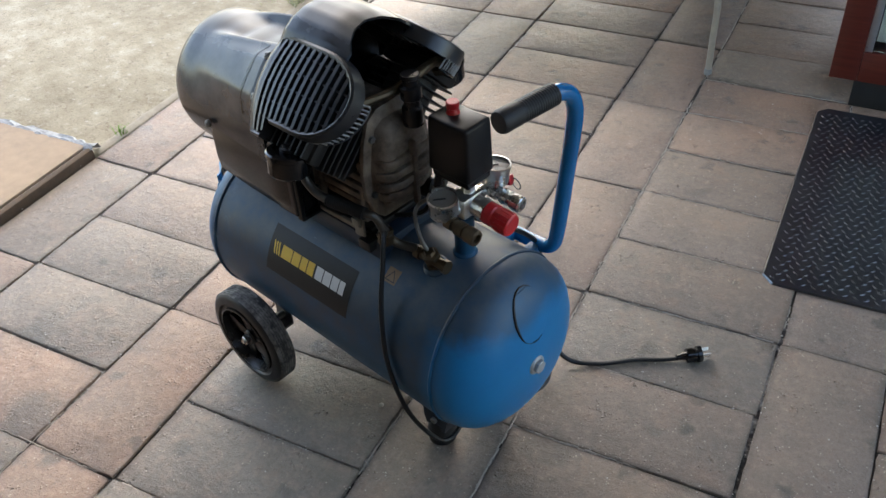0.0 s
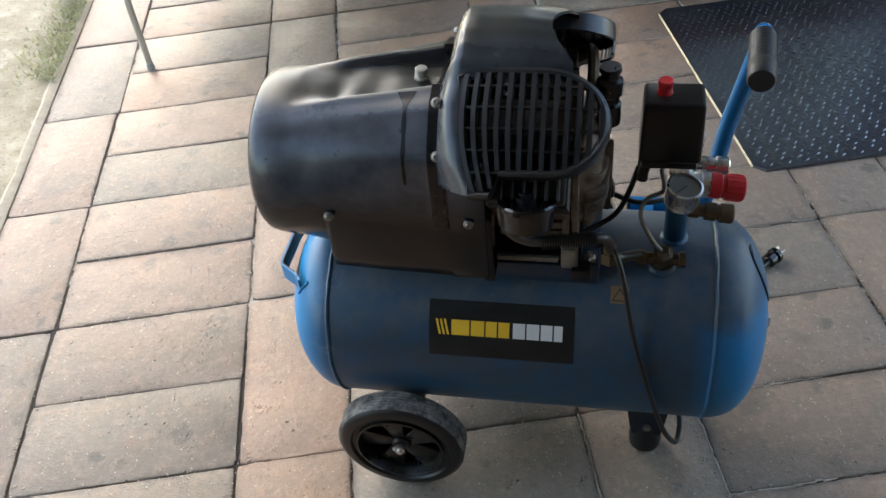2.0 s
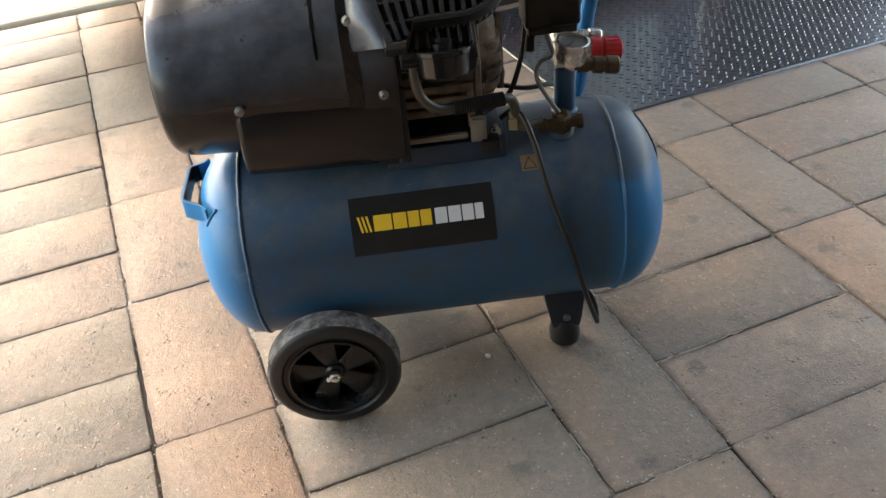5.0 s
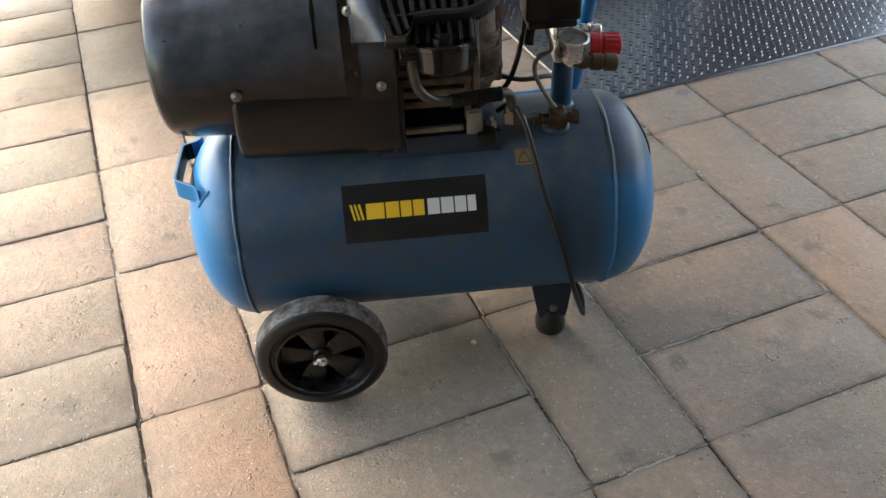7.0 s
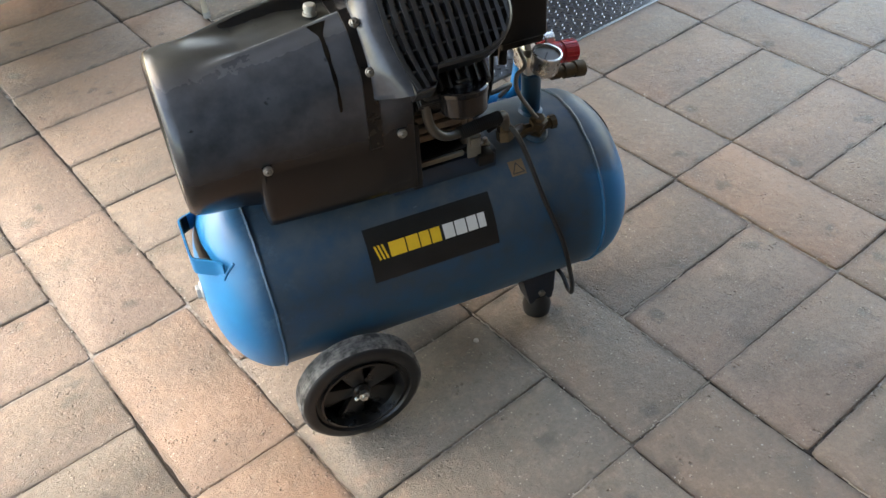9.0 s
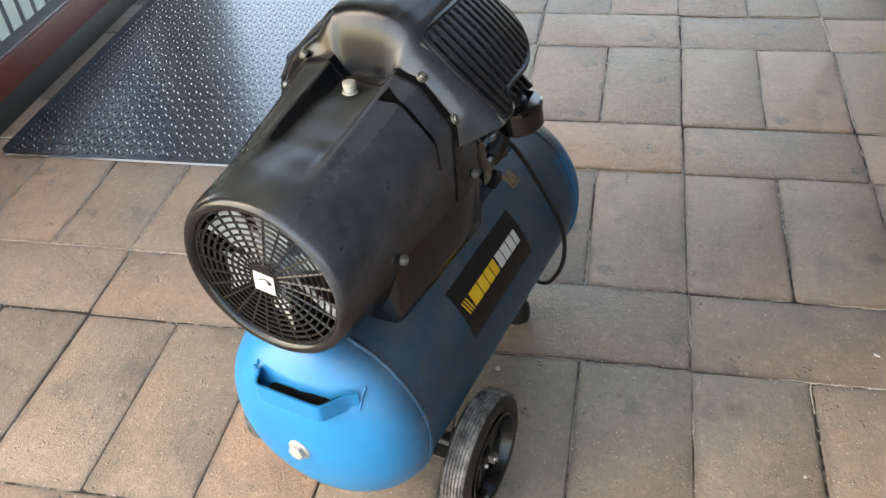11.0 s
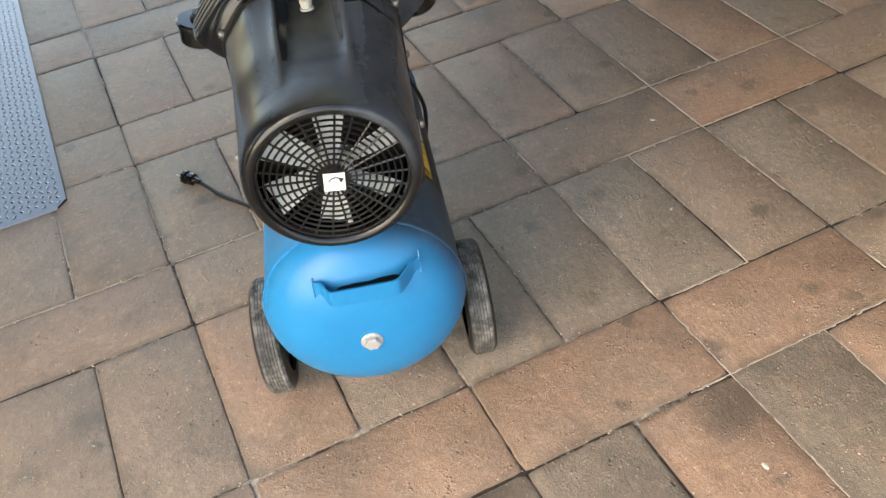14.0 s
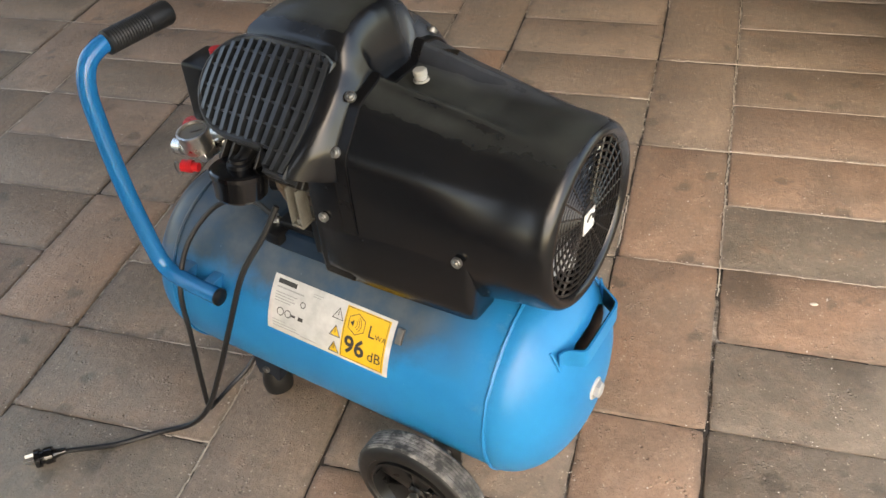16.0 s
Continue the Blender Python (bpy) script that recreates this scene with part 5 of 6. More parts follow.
    add_tube(bm, [(0.062, -0.118, 0.600), (0.060, -0.122, 0.560), (0.068, -0.122, 0.525), (0.092, -0.118, 0.503), (0.130, -0.112, 0.500), (0.178, -0.104, 0.499), (0.197, -0.094, 0.492), (0.205, -0.086, 0.465), (0.214, -0.072, 0.437), (0.246, -0.056, 0.430)], 0.0075, 12)
    pipe = cpart("delivery_pipe", bm, "dark_pipe", None, "grey delivery pipe with a finned section")
    for i in range(22):
        bm = mesh()
        x = 0.112 + 0.0034 * i
        add_lathe(bm, (x, -0.1165 + 0.16 * (x - 0.11), 0.500), (1, 0.16, 0), [(0, 0.0106), (0.0012, 0.0106)], 16)
        cpart("pipe_fin", bm, "fin", pipe)
    bm = mesh()
    add_lathe(bm, (0.204, -0.086, 0.440), (0, 0.25, 1), [(0, 0.0135), (0.016, 0.0135), (0.016, 0.011), (0.026, 0.011)], 6)
    cpart("pipe_elbow_nut", bm, "brass", pipe)
    # brackets that carry the cover: black in front, a pale cast channel at the back
    bm = mesh()
    add_box(bm, (0.031, -0.128, 0.432), (0.046, -0.118, 0.545), 0.003)
    add_box(bm, (0.031, -0.126, 0.428), (0.046, -0.070, 0.434), 0.002)
    cpart("cover_bracket", bm, "black_matt", None, "black bracket of the cover")
    bm = mesh()
    add_box(bm, (0.060, 0.112, 0.508), (0.080, 0.116, 0.565), 0.0015)
    for x in (0.060, 0.0765):
        add_box(bm, (x, 0.1165, 0.508), (x + 0.0035, 0.133, 0.565), 0.0015)
    add_box(bm, (0.060, 0.090, 0.5025), (0.080, 0.133, 0.5075), 0.0015)
    bracket = cpart("cover_bracket", bm, "bracket", None, "pale cast bracket of the cover")
    bm = mesh()
    add_hex(bm, (0.070, 0.124, 0.507), (0, 0, 1), 0.006, 0.008)
    cpart("bracket_bolt", bm, "dull_steel", bracket)
    bm = mesh()
    add_box(bm, (0.060, 0.086, 0.430), (0.080, 0.100, 0.502), 0.003)
    cpart("bracket_post", bm, "black_matt", bracket)
    for x in (0.015, 0.165):
        for side in (-1, 1):
            bm = mesh()
            add_box(bm, (x - 0.014, side * 0.086 - 0.014, 0.412), (x + 0.014, side * 0.086 + 0.014, 0.432), 0.003)
            cpart("rubber_mount", bm, "black_matt", None)
    # motor end visible below the cover
    bm = mesh()
    add_lathe(bm, (-0.03, 0, 0.515), (1, 0, 0), [(0, 0.085), (0.050, 0.085), (0.055, 0.070)], 40)
    cpart("motor_flange", bm, "alloy", None, "grey motor flange")


def build_valves():
    # brass check valve on its boss
    bm = mesh()
    p = on_tank(0.278, 108)
    up = (p - Vector((0.278, 0, TZ))).normalized()
    add_lathe(bm, p - up * 0.006, up, [(0, 0.022), (0.008, 0.021), (0.012, 0.017)], 28)
    boss = cpart("valve_boss", bm, "tank", None, "blue welded boss")
    bm = mesh()
    add_lathe(bm, p + up * 0.003, up, [(0, 0.015), (0.010, 0.015), (0.011, 0.012), (0.020, 0.012), (0.021, 0.015), (0.031, 0.015), (0.033, 0.010), (0.038, 0.008)], 6)
    c = p + up * 0.017
    add_lathe(bm, c - Vector((0.036, 0, 0)), (1, 0, 0), [(0, 0.0115), (0.012, 0.0115), (0.013, 0.009), (0.058, 0.009), (0.059, 0.012), (0.068, 0.012)], 8)
    cpart("check_valve", bm, "brass", boss, "tarnished brass check valve")
    bm = mesh()
    add_tube(bm, [c + up * 0.016, (0.262, -0.062, 0.462), (0.243, -0.052, 0.498), (0.250, -0.035, 0.516), (0.272, -0.020, 0.520), (0.268, -0.004, 0.545)], 0.0034, 10)
    cpart("unloader_tube", bm, "dull_steel", boss, "thin bent unloader tube")
    # riser post
    bm = mesh()
    add_lathe(bm, (0.296, 0.002, 0.402), (0, 0, 1), [(0, 0.0215), (0.014, 0.0205), (0.017, 0.0165), (0.085, 0.0165), (0.087, 0.013), (0.11, 0.013)], 28)
    cpart("riser", bm, "grimy_tube", None, "blue painted riser pipe")
    # manifold
    bm = mesh()
    add_box(bm, (0.279, -0.014, 0.492), (0.313, 0.036, 0.528), 0.004)
    add_rod(bm, (0.297, -0.046, 0.510), (0.297, 0.075, 0.510), 0.0095, 16, 0.001)
    add_rod(bm, (0.297, 0.014, 0.525), (0.292, 0.022, 0.556), 0.011, 6)
    man = cpart("manifold", bm, "steel", None, "nickel-plated pressure manifold")
    # gauges facing up
    for x, y, z, tilt in ((0.295, -0.040, 0.516, (0.10, -0.12, 1)), (0.304, 0.068, 0.520, (0.05, 0.10, 1))):
        bm = mesh()
        ax = Vector(tilt).normalized()
        c = Vector((x, y, z))
        add_lathe(bm, c, ax, [(0, 0.012), (0.001, 0.0225), (0.027, 0.0235), (0.029, 0.0245), (0.033, 0.0245), (0.0335, 0.0215), (0.030, 0.0212)], 40, caps=False)
        g = cpart("gauge", bm, "steel", man, "round pressure gauge with steel case")
        bm = mesh()
        add_lathe(bm, c + ax * 0.0285, ax, [(0, 0.0214), (0.001, 0.0214)], 32)
        cpart("dial", bm, "dial", g, "dusty pale dial")
        bm = mesh()
        add_box(bm, (-0.001, -0.004, 0), (0.001, 0.015, 0.001), m=Matrix.Translation(c + ax * 0.0302) @ Matrix.Rotation(radians(140), 4, "Z"))
        cpart("needle", bm, "print_dark", g)
        bm = mesh()
        add_rod(bm, c - ax * 0.012, c + ax * 0.002, 0.0065, 6)
        cpart("gauge_stem", bm, "steel", g)
    # regulator with red knob
    bm = mesh()
    add_lathe(bm, (0.312, 0.014, 0.508), (1, 0, -0.10), [(0, 0.0165), (0.012, 0.0165), (0.013, 0.0185), (0.024, 0.0185), (0.025, 0.015)], 24)
    reg = cpart("regulator", bm, "steel", man, "steel regulator body")
    bm = mesh()
    ax = Vector((1, 0, -0.10)).normalized()
    add_lathe(bm, Vector((0.337, 0.014, 0.5055)), ax, [(0, 0.0185), (0.014, 0.0185), (0.016, 0.0165), (0.020, 0.0165), (0.021, 0.0185), (0.046, 0.0180), (0.048, 0.0155)], 40)
    knob = cpart("knob", bm, "red", reg, "bright red ribbed regulator knob")
    for k in range(16):
        bm = mesh()
        a = 2 * math.pi * k / 16
        x, y, d = frame_axes(ax)
        o = (x * math.cos(a) + y * math.sin(a)) * 0.0183
        add_rod(bm, Vector((0.337, 0.014, 0.5055)) + ax * 0.023 + o, Vector((0.337, 0.014, 0.5055)) + ax * 0.044 + o, 0.0011, 6)
        cpart("knob_rib", bm, "red", knob)
    # quick couplers, front and back
    for y, mat_name, lab in ((-0.044, "brass", "tarnished quick coupler"), (0.058, "steel", "bright steel quick coupler")):
        bm = mesh()
        ax = Vector((1, 0.05 if y > 0 else -0.02, -0.10)).normalized()
        c = Vector((0.300, y, 0.510))
        add_lathe(bm, c, ax, [(0, 0.008), (0.006, 0.008), (0.006, 0.0115), (0.020, 0.0115), (0.020, 0.009), (0.027, 0.009), (0.028, 0.0125), (0.042, 0.0125), (0.043, 0.0105), (0.047, 0.0105), (0.048, 0.0135), (0.064, 0.0135), (0.066, 0.012), (0.0665, 0.008), (0.060, 0.0075)], 24)
        cpart("coupler", bm, mat_name, man, lab)
    bm = mesh()
    c = Vector((0.288, 0.092, 0.506))
    ax = Vector((1, 0.35, 0.05)).normalized()
    add_lathe(bm, c, ax, [(0, 0.007), (0.010, 0.007), (0.010, 0.0095), (0.026, 0.0095), (0.028, 0.006)], 12)
    sv = cpart("safety_valve", bm, "red", man, "red safety valve with pull ring")
    bm = mesh()
    add_ring(bm, c + ax * 0.034 + Vector((0, 0, -0.006)), (0.2, 1, 0.1), 0.010, 0.0011, 24, 6)
    cpart("pull_ring", bm, "dull_steel", sv)
    # pressure switch box
    bm = mesh()
    add_box(bm, (0.236, -0.008, 0.556), (0.318, 0.052, 0.651), 0.006, 3)
    for v in bm.verts:
        f = (v.co.z - 0.556) / 0.095
        v.co.x = 0.277 + (v.co.x - 0.277) * (1.02 - 0.05 * f)
        v.co.y = 0.022 + (v.co.y - 0.022) * (1.03 - 0.08 * f)
    box = cpart("pressure_switch", bm, "black_matt", None, "black pressure switch box with red button")
    bm = mesh()
    add_box(bm, (0.240, -0.004, 0.544), (0.314, 0.048, 0.556), 0.003)
    cpart("switch_base", bm, "black", box)
    bm = mesh()
    add_lathe(bm, (0.264, 0.024, 0.650), (0, 0, 1), [(0, 0.011), (0.003, 0.0100), (0.009, 0.0085), (0.010, 0.0098), (0.019, 0.0102), (0.0205, 0.0090)], 28)
    cpart("red_button", bm, "red", box, "round red on-off button")
    bm = mesh()
    add_lathe(bm, (0.290, 0.022, 0.6505), (0, 0, 1), [(0, 0.0052), (0.0004, 0.0050)], 20)
    cpart("screw_hole", bm, "oil", box, "dark screw hole")
    for y in (0.006, 0.036):
        bm = mesh()
        add_tube(bm, [(0.247, y, 0.548), (0.244, y - 0.002, 0.532), (0.243, y - 0.004, 0.520)], 0.0075, 10)
        cpart("cable_gland", bm, "black", box)


def build_handle():
    bm = mesh()
    pts = [(0.231, 0.169, 0.334), (0.285, 0.168, 0.335), (0.330, 0.166, 0.339), (0.350, 0.165, 0.353), (0.359, 0.165, 0.385), (0.370, 0.167, 0.49), (0.386, 0.159, 0.59), (0.394, 0.151, 0.642), (0.394, 0.137, 0.674), (0.391, 0.114, 0.688), (0.389, 0.09, 0.689)]
    add_tube(bm, pts, 0.0132, 20, 8)
    h = cpart("handle", bm, "tube", None, "bright blue bent steel tube handle")
    bm = mesh()
    add_lathe(bm, (0.389, 0.104, 0.689), (-0.105, -1, 0.0), [(0, 0.0145), (0.002, 0.0174)] + [(0.004 + 0.0023 * k, 0.0176 - (0.0008 if k % 2 else 0)) for k in range(30)] + [(0.075, 0.0178), (0.105, 0.0181), (0.110, 0.0160), (0.111, 0.011)], 32)
    cpart("grip", bm, "grip", h, "black ribbed rubber grip")
    bm = mesh()
    add_lathe(bm, (0.234, 0.169, 0.334), (-1, 0, 0), [(0, 0.0138), (0.004, 0.0135), (0.006, 0.009)], 20)
    cpart("end_cap", bm, "black_matt", h, "black tube end cap")
    for x in (0.262, 0.318):
        bm = mesh()
        add_box(bm, (x - 0.010, 0.132, 0.324), (x + 0.010, 0.160, 0.344), 0.003)
        cpart("handle_lug", bm, "tank", h)


def build_cords():
    front = [(0.186, -0.062, 0.448), (0.200, -0.078, 0.466), (0.213, -0.096, 0.462), (0.226, -0.116, 0.425), (0.243, -0.146, 0.352), (0.270, -0.168, 0.265), (0.297, -0.160, 0.165), (0.322, -0.128, 0.085), (0.331, -0.100, 0.062), (0.333, -0.070, 0.075), (0.322, -0.030, 0.088), (0.322, 0.030, 0.080), (0.340, 0.080, 0.030), (0.352, 0.120, 0.012), (0.350, 0.165, 0.012), (0.325, 0.195, 0.050), (0.300, 0.205, 0.150), (0.300, 0.195, 0.240), (0.312, 0.176, 0.320), (0.318, 0.130, 0.380), (0.292, 0.078, 0.424), (0.240, 0.055, 0.434), (0.180, 0.075, 0.445)]
    bm = mesh()
    add_tube(bm, front, 0.0042, 8)
    cpart("switch_cord", bm, "cord", None, "thin black cord looped round the tank")
    bm = mesh()
    add_tube(bm, [(0.238, 0.030, 0.522), (0.226, 0.010, 0.490), (0.208, 0.000, 0.455), (0.170, -0.020, 0.440), (0.120, -0.050, 0.436)], 0.0042, 8)
    cpart("motor_cord", bm, "cord", None, "black cord from the switch to the motor")
    bm = mesh()
    mains = [(0.140, 0.098, 0.490), (0.152, 0.122, 0.452), (0.178, 0.158, 0.395), (0.205, 0.188, 0.300), (0.245, 0.207, 0.190), (0.300, 0.212, 0.080), (0.350, 0.224, 0.018), (0.400, 0.262, 0.0055), (0.450, 0.318, 0.005), (0.492, 0.352, 0.006), (0.522, 0.380, 0.010)]
    add_tube(bm, mains, 0.0046, 8)
    cord = cpart("mains_cord", bm, "cord", None, "black mains cord trailing on the pavers")
    p, d = Vector((0.512, 0.371, 0.011)), Vector((0.62, 0.75, 0.02)).normalized()
    bm = mesh()
    add_lathe(bm, p, d, [(0, 0.0055), (0.012, 0.007), (0.020, 0.009), (0.021, 0.0145), (0.034, 0.0150), (0.036, 0.0125), (0.041, 0.0125), (0.042, 0.0165), (0.050, 0.0165), (0.051, 0.013)], 20)
    plug = cpart("plug", bm, "black_gloss", cord, "black three-pin mains plug")
    s = d.cross(Vector((0, 0, 1))).normalized()
    for k, (o, tw) in enumerate(((-0.007, 30), (0.007, -30), (0.0, 0))):
        bm = mesh()
        rot = Matrix((s, Vector((0, 0, 1)), d)).transposed().to_4x4()
        c = p + d * 0.051 + s * o + Vector((0, 0, 0.004 if k < 2 else -0.006))
        add_box(bm, (-0.0008, -0.0032, 0), (0.0008, 0.0032, 0.017), 0.0003, 1, Matrix.Translation(c) @ rot @ Matrix.Rotation(radians(tw), 4, "Z"))
        cpart("pin", bm, "steel", plug, "bright metal pin")


# ---------------------------------------------------------------- other things
def build_mat():
    w, h, c, t = 7.4 * UNIT, 0.795, 0.024, 0.006
    ob = thing("rubber_mat", grid(5.63, 3.84), "dark grey rubber mat with raised tread pattern by the door", "mat")
    ob.rotation_euler = (0, 0, GRID_TURN + radians(0.1))
    bm = mesh()
    outline = [(c, 0), (w - c, 0), (w, c), (w, h - c), (w - c, h), (c, h), (0, h - c), (0, c)]
    lo = [bm.verts.new((x, y, 0.001)) for x, y in outline]
    hi = [bm.verts.new((x + (0.003 if x < w / 2 else -0.003), y + (0.003 if y < h / 2 else -0.003), t)) for x, y in outline]
    n = len(outline)
    for k in range(n):
        bm.faces.new((lo[k], lo[(k + 1) % n], hi[(k + 1) % n], hi[k]))
    bm.faces.new(hi)
    bm.faces.new(lo[::-1])
    part("mat_base", bm, "mat", ob)
    M["mat"].node_tree.nodes["Principled BSDF"].inputs["Coat Weight"].default_value = 1.0
    M["mat"].node_tree.nodes["Principled BSDF"].inputs["Coat Roughness"].default_value = 0.20
    M["mat"].node_tree.nodes["Principled BSDF"].inputs["Coat IOR"].default_value = 1.75
    # raised lozenges, alternately turned
    verts, faces = [], []
    px, py = 0.0215, 0.0172
    for j in range(int((h - 0.03) / py)):
        for i in range(int((w - 0.03) / px)):
            x, y = 0.022 + px * i + (px / 2 if j % 2 else 0), 0.020 + py * j
            if x > w - 0.018:
                continue
            a = radians(38 if (i + j) % 2 else -38)
            ca, sa = math.cos(a), math.sin(a)
            b = len(verts)
            for lx, ly, z in ((-0.0085, 0, t), (0, -0.0040, t), (0.0085, 0, t), (0, 0.0040, t), (-0.0022, 0, t + 0.0016), (0.0022, 0, t + 0.0016)):
                verts.append((x + lx * ca - ly * sa, y + lx * sa + ly * ca, z))
            faces += [(b, b + 1, b + 5, b + 4), (b + 1, b + 2, b + 5), (b + 2, b + 3, b + 4, b + 5), (b + 3, b, b + 4)]
    me = bpy.data.meshes.new("tread")
    me.from_pydata(verts, [], faces)
    me.materials.append(M["mat"])
    me.shade_smooth()
    me.set_sharp_from_angle(angle=radians(50))
    tr = new("tread", me)
    tr.parent = ob
    tagged(tr, kind="stuff")


def build_bench():
    o = grid(-1.70, 8.09)
    ob = thing("low_bench", o, "low bench of bent pale steel tube with a tan panel top", "bench")
    ob.rotation_euler = (0, 0, GRID_TURN + radians(1.25))
    length, depth, z, r = 5.72 * UNIT, 3.9 * UNIT, 0.252, 0.0095
    for y in (0.0, depth):
        bm = mesh()
        add_tube(bm, [(0.0, y, 0.0), (0.0, y, 0.10), (0.0, y, z - 0.035), (0.008, y, z - 0.010), (0.035, y, z), (0.10, y, z), (length / 2, y, z), (length - 0.10, y, z), (length - 0.035, y, z), (length - 0.008, y, z - 0.010), (length, y, z - 0.035), (length, y, 0.10), (length, y, 0.0)], r, 14, 6)
        frame_tube = part("tube_frame", bm, "cream_tube", ob, "bent cream-painted steel tube")
        for x in (0.0, length):
            bm = mesh()
            add_lathe(bm, (x, y, 0.0), (0, 0, 1), [(0, 0.0115), (0.016, 0.0112), (0.018, 0.0098)], 14)
            part("foot_cap", bm, "rib_grey", frame_tube, "grey plastic foot cap")
    for x in (0.09, length - 0.09):
        bm = mesh()
        add_rod(bm, (x, r, z), (x, depth - r, z), 0.010, 12)
        part("cross_tube", bm, "cream_tube", ob)
    bm = mesh()
    add_box(bm, (0.045, r + 0.001, z - 0.004), (length - 0.045, depth - r - 0.001, z + 0.009), 0.004)
    part("top_panel", bm, "pale_timber", ob, "tan panel top")
    # black knob handle lying on the bench
    c = grid(0.80, 8.45, z + 0.009)
    h = thing("black_handle", c, "small black plastic knob handle lying on the bench", "handle")
    bm = mesh()
    add_lathe(bm, (0, 0, 0.022), (1, -0.5, 0), [(0, 0.010), (0.004, 0.018), (0.016, 0.022), (0.026, 0.018), (0.031, 0.012), (0.050, 0.010), (0.055, 0.016), (0.064, 0.019), (0.074, 0.015), (0.078, 0.006)], 24)
    part("knob_body", bm, "black_gloss", h)


def build_litter():
    rng = random.Random(5)
    p = thing("pebble", (0.144, -0.100, 0.0), "small pale pebble on the pavers", "pebble", "pale bits on the pavers")
    bm = mesh()
    bmesh.ops.create_icosphere(bm, subdivisions=2, radius=0.0052)
    for v in bm.verts:
        v.co *= 1 + 0.25 * noise.noise(v.co * 200)
        v.co.z = v.co.z * 0.7 + 0.003
    part("stone", bm, "pebble", p)
    copy_thing(p, pose(0.446, -0.720, 0, 0, 0, 70) @ Matrix.Diagonal((1.3, 0.6, 0.5, 1)))
    copy_thing(p, pose(-0.501, -0.582, 0, 0, 0, 20) @ Matrix.Diagonal((1.5, 0.8, 0.5, 1)))
    copy_thing(p, pose(0.128, -0.652, 0, 0, 0, 130) @ Matrix.Diagonal((0.6, 0.5, 0.5, 1)))
    # crumbs and grit in the joints and on the pavers
    verts, faces = [], []
    for _ in range(1700):
        u, v = rng.uniform(-3, 10), rng.uniform(-8, 8)
        if rng.random() < 0.6:
            u = round(u) + rng.gauss(0, 0.03)
        elif rng.random() < 0.5:
            v = round(v) + rng.gauss(0, 0.03)
        s = rng.uniform(0.0007, 0.0022)
        q = grid(u, v, 0.0005)
        b = len(verts)
        for dx, dy, dz in ((-1, -0.6, 0), (1, -0.7, 0), (0.1, 1, 0), (0, 0.1, 1)):
            verts.append(q + Vector((dx, dy, dz)) * s * rng.uniform(0.7, 1.3))
        faces += [(b, b + 1, b + 3), (b + 1, b + 2, b + 3), (b + 2, b, b + 3)]
    me = bpy.data.meshes.new("grit")
    me.from_pydata(verts, [], faces)
    me.materials.append(M["pebble"])
    tagged(new("grit", me), "fine pale grit scattered over the pavers", "grit", kind="stuff")
    # tuft of grass by the paving edge
    g = thing("grass_tuft", grid(-3.08, 3.62), "small fresh green grass tuft at the paving edge", "grass")
    bm = mesh()
    for k in range(26):
        a, l = rng.uniform(0, 6.28), rng.uniform(0.018, 0.042)
        base = Vector((rng.gauss(0, 0.010), rng.gauss(0, 0.010), 0.0))
        d = Vector((math.cos(a), math.sin(a), 0))
        s = d.cross(Vector((0, 0, 1))) * 0.0016
        rows = [[base + d * (l * 0.7 * f * f) + Vector((0, 0, l * f * (1 - 0.3 * f))) + s * w * (1 - f * 0.9) for w in (-1, 1)] for f in (0, 0.35, 0.7, 1)]
        add_sheet(bm, rows)
    part("blades", bm, "grass", g)
    # low green growth along the far stretch of the paving edge, in uneven clumps
    verts, faces = [], []
    while len(verts) < 3 * 4200:
        u, v = -3.06 - abs(rng.gauss(0, 0.30)), rng.uniform(6.2, 20.5)
        p = grid(u, v, 0.010)
        if noise.noise(p * 2.2) + 0.6 * noise.noise(p * 9.0) + min(0.0, (v - 9.0) * 0.3) < -0.12:
            continue
        a, l = rng.uniform(0, 6.28), rng.uniform(0.008, 0.024)
        d = Vector((math.cos(a), math.sin(a), 0))
        b = len(verts)
        verts += [p - d * 0.0022, p + d * 0.0022, p + Vector((-d.y, d.x, 0)) * l * 0.7 + Vector((0, 0, l * 0.7))]
        faces.append((b, b + 1, b + 2))
    me = bpy.data.meshes.new("edge_grass")
    me.from_pydata(verts, [], faces)
    me.materials.append(M["edge_grass"])
    tagged(new("edge_grass", me), "low yellowish green growth along the paving edge", "grass", kind="stuff")


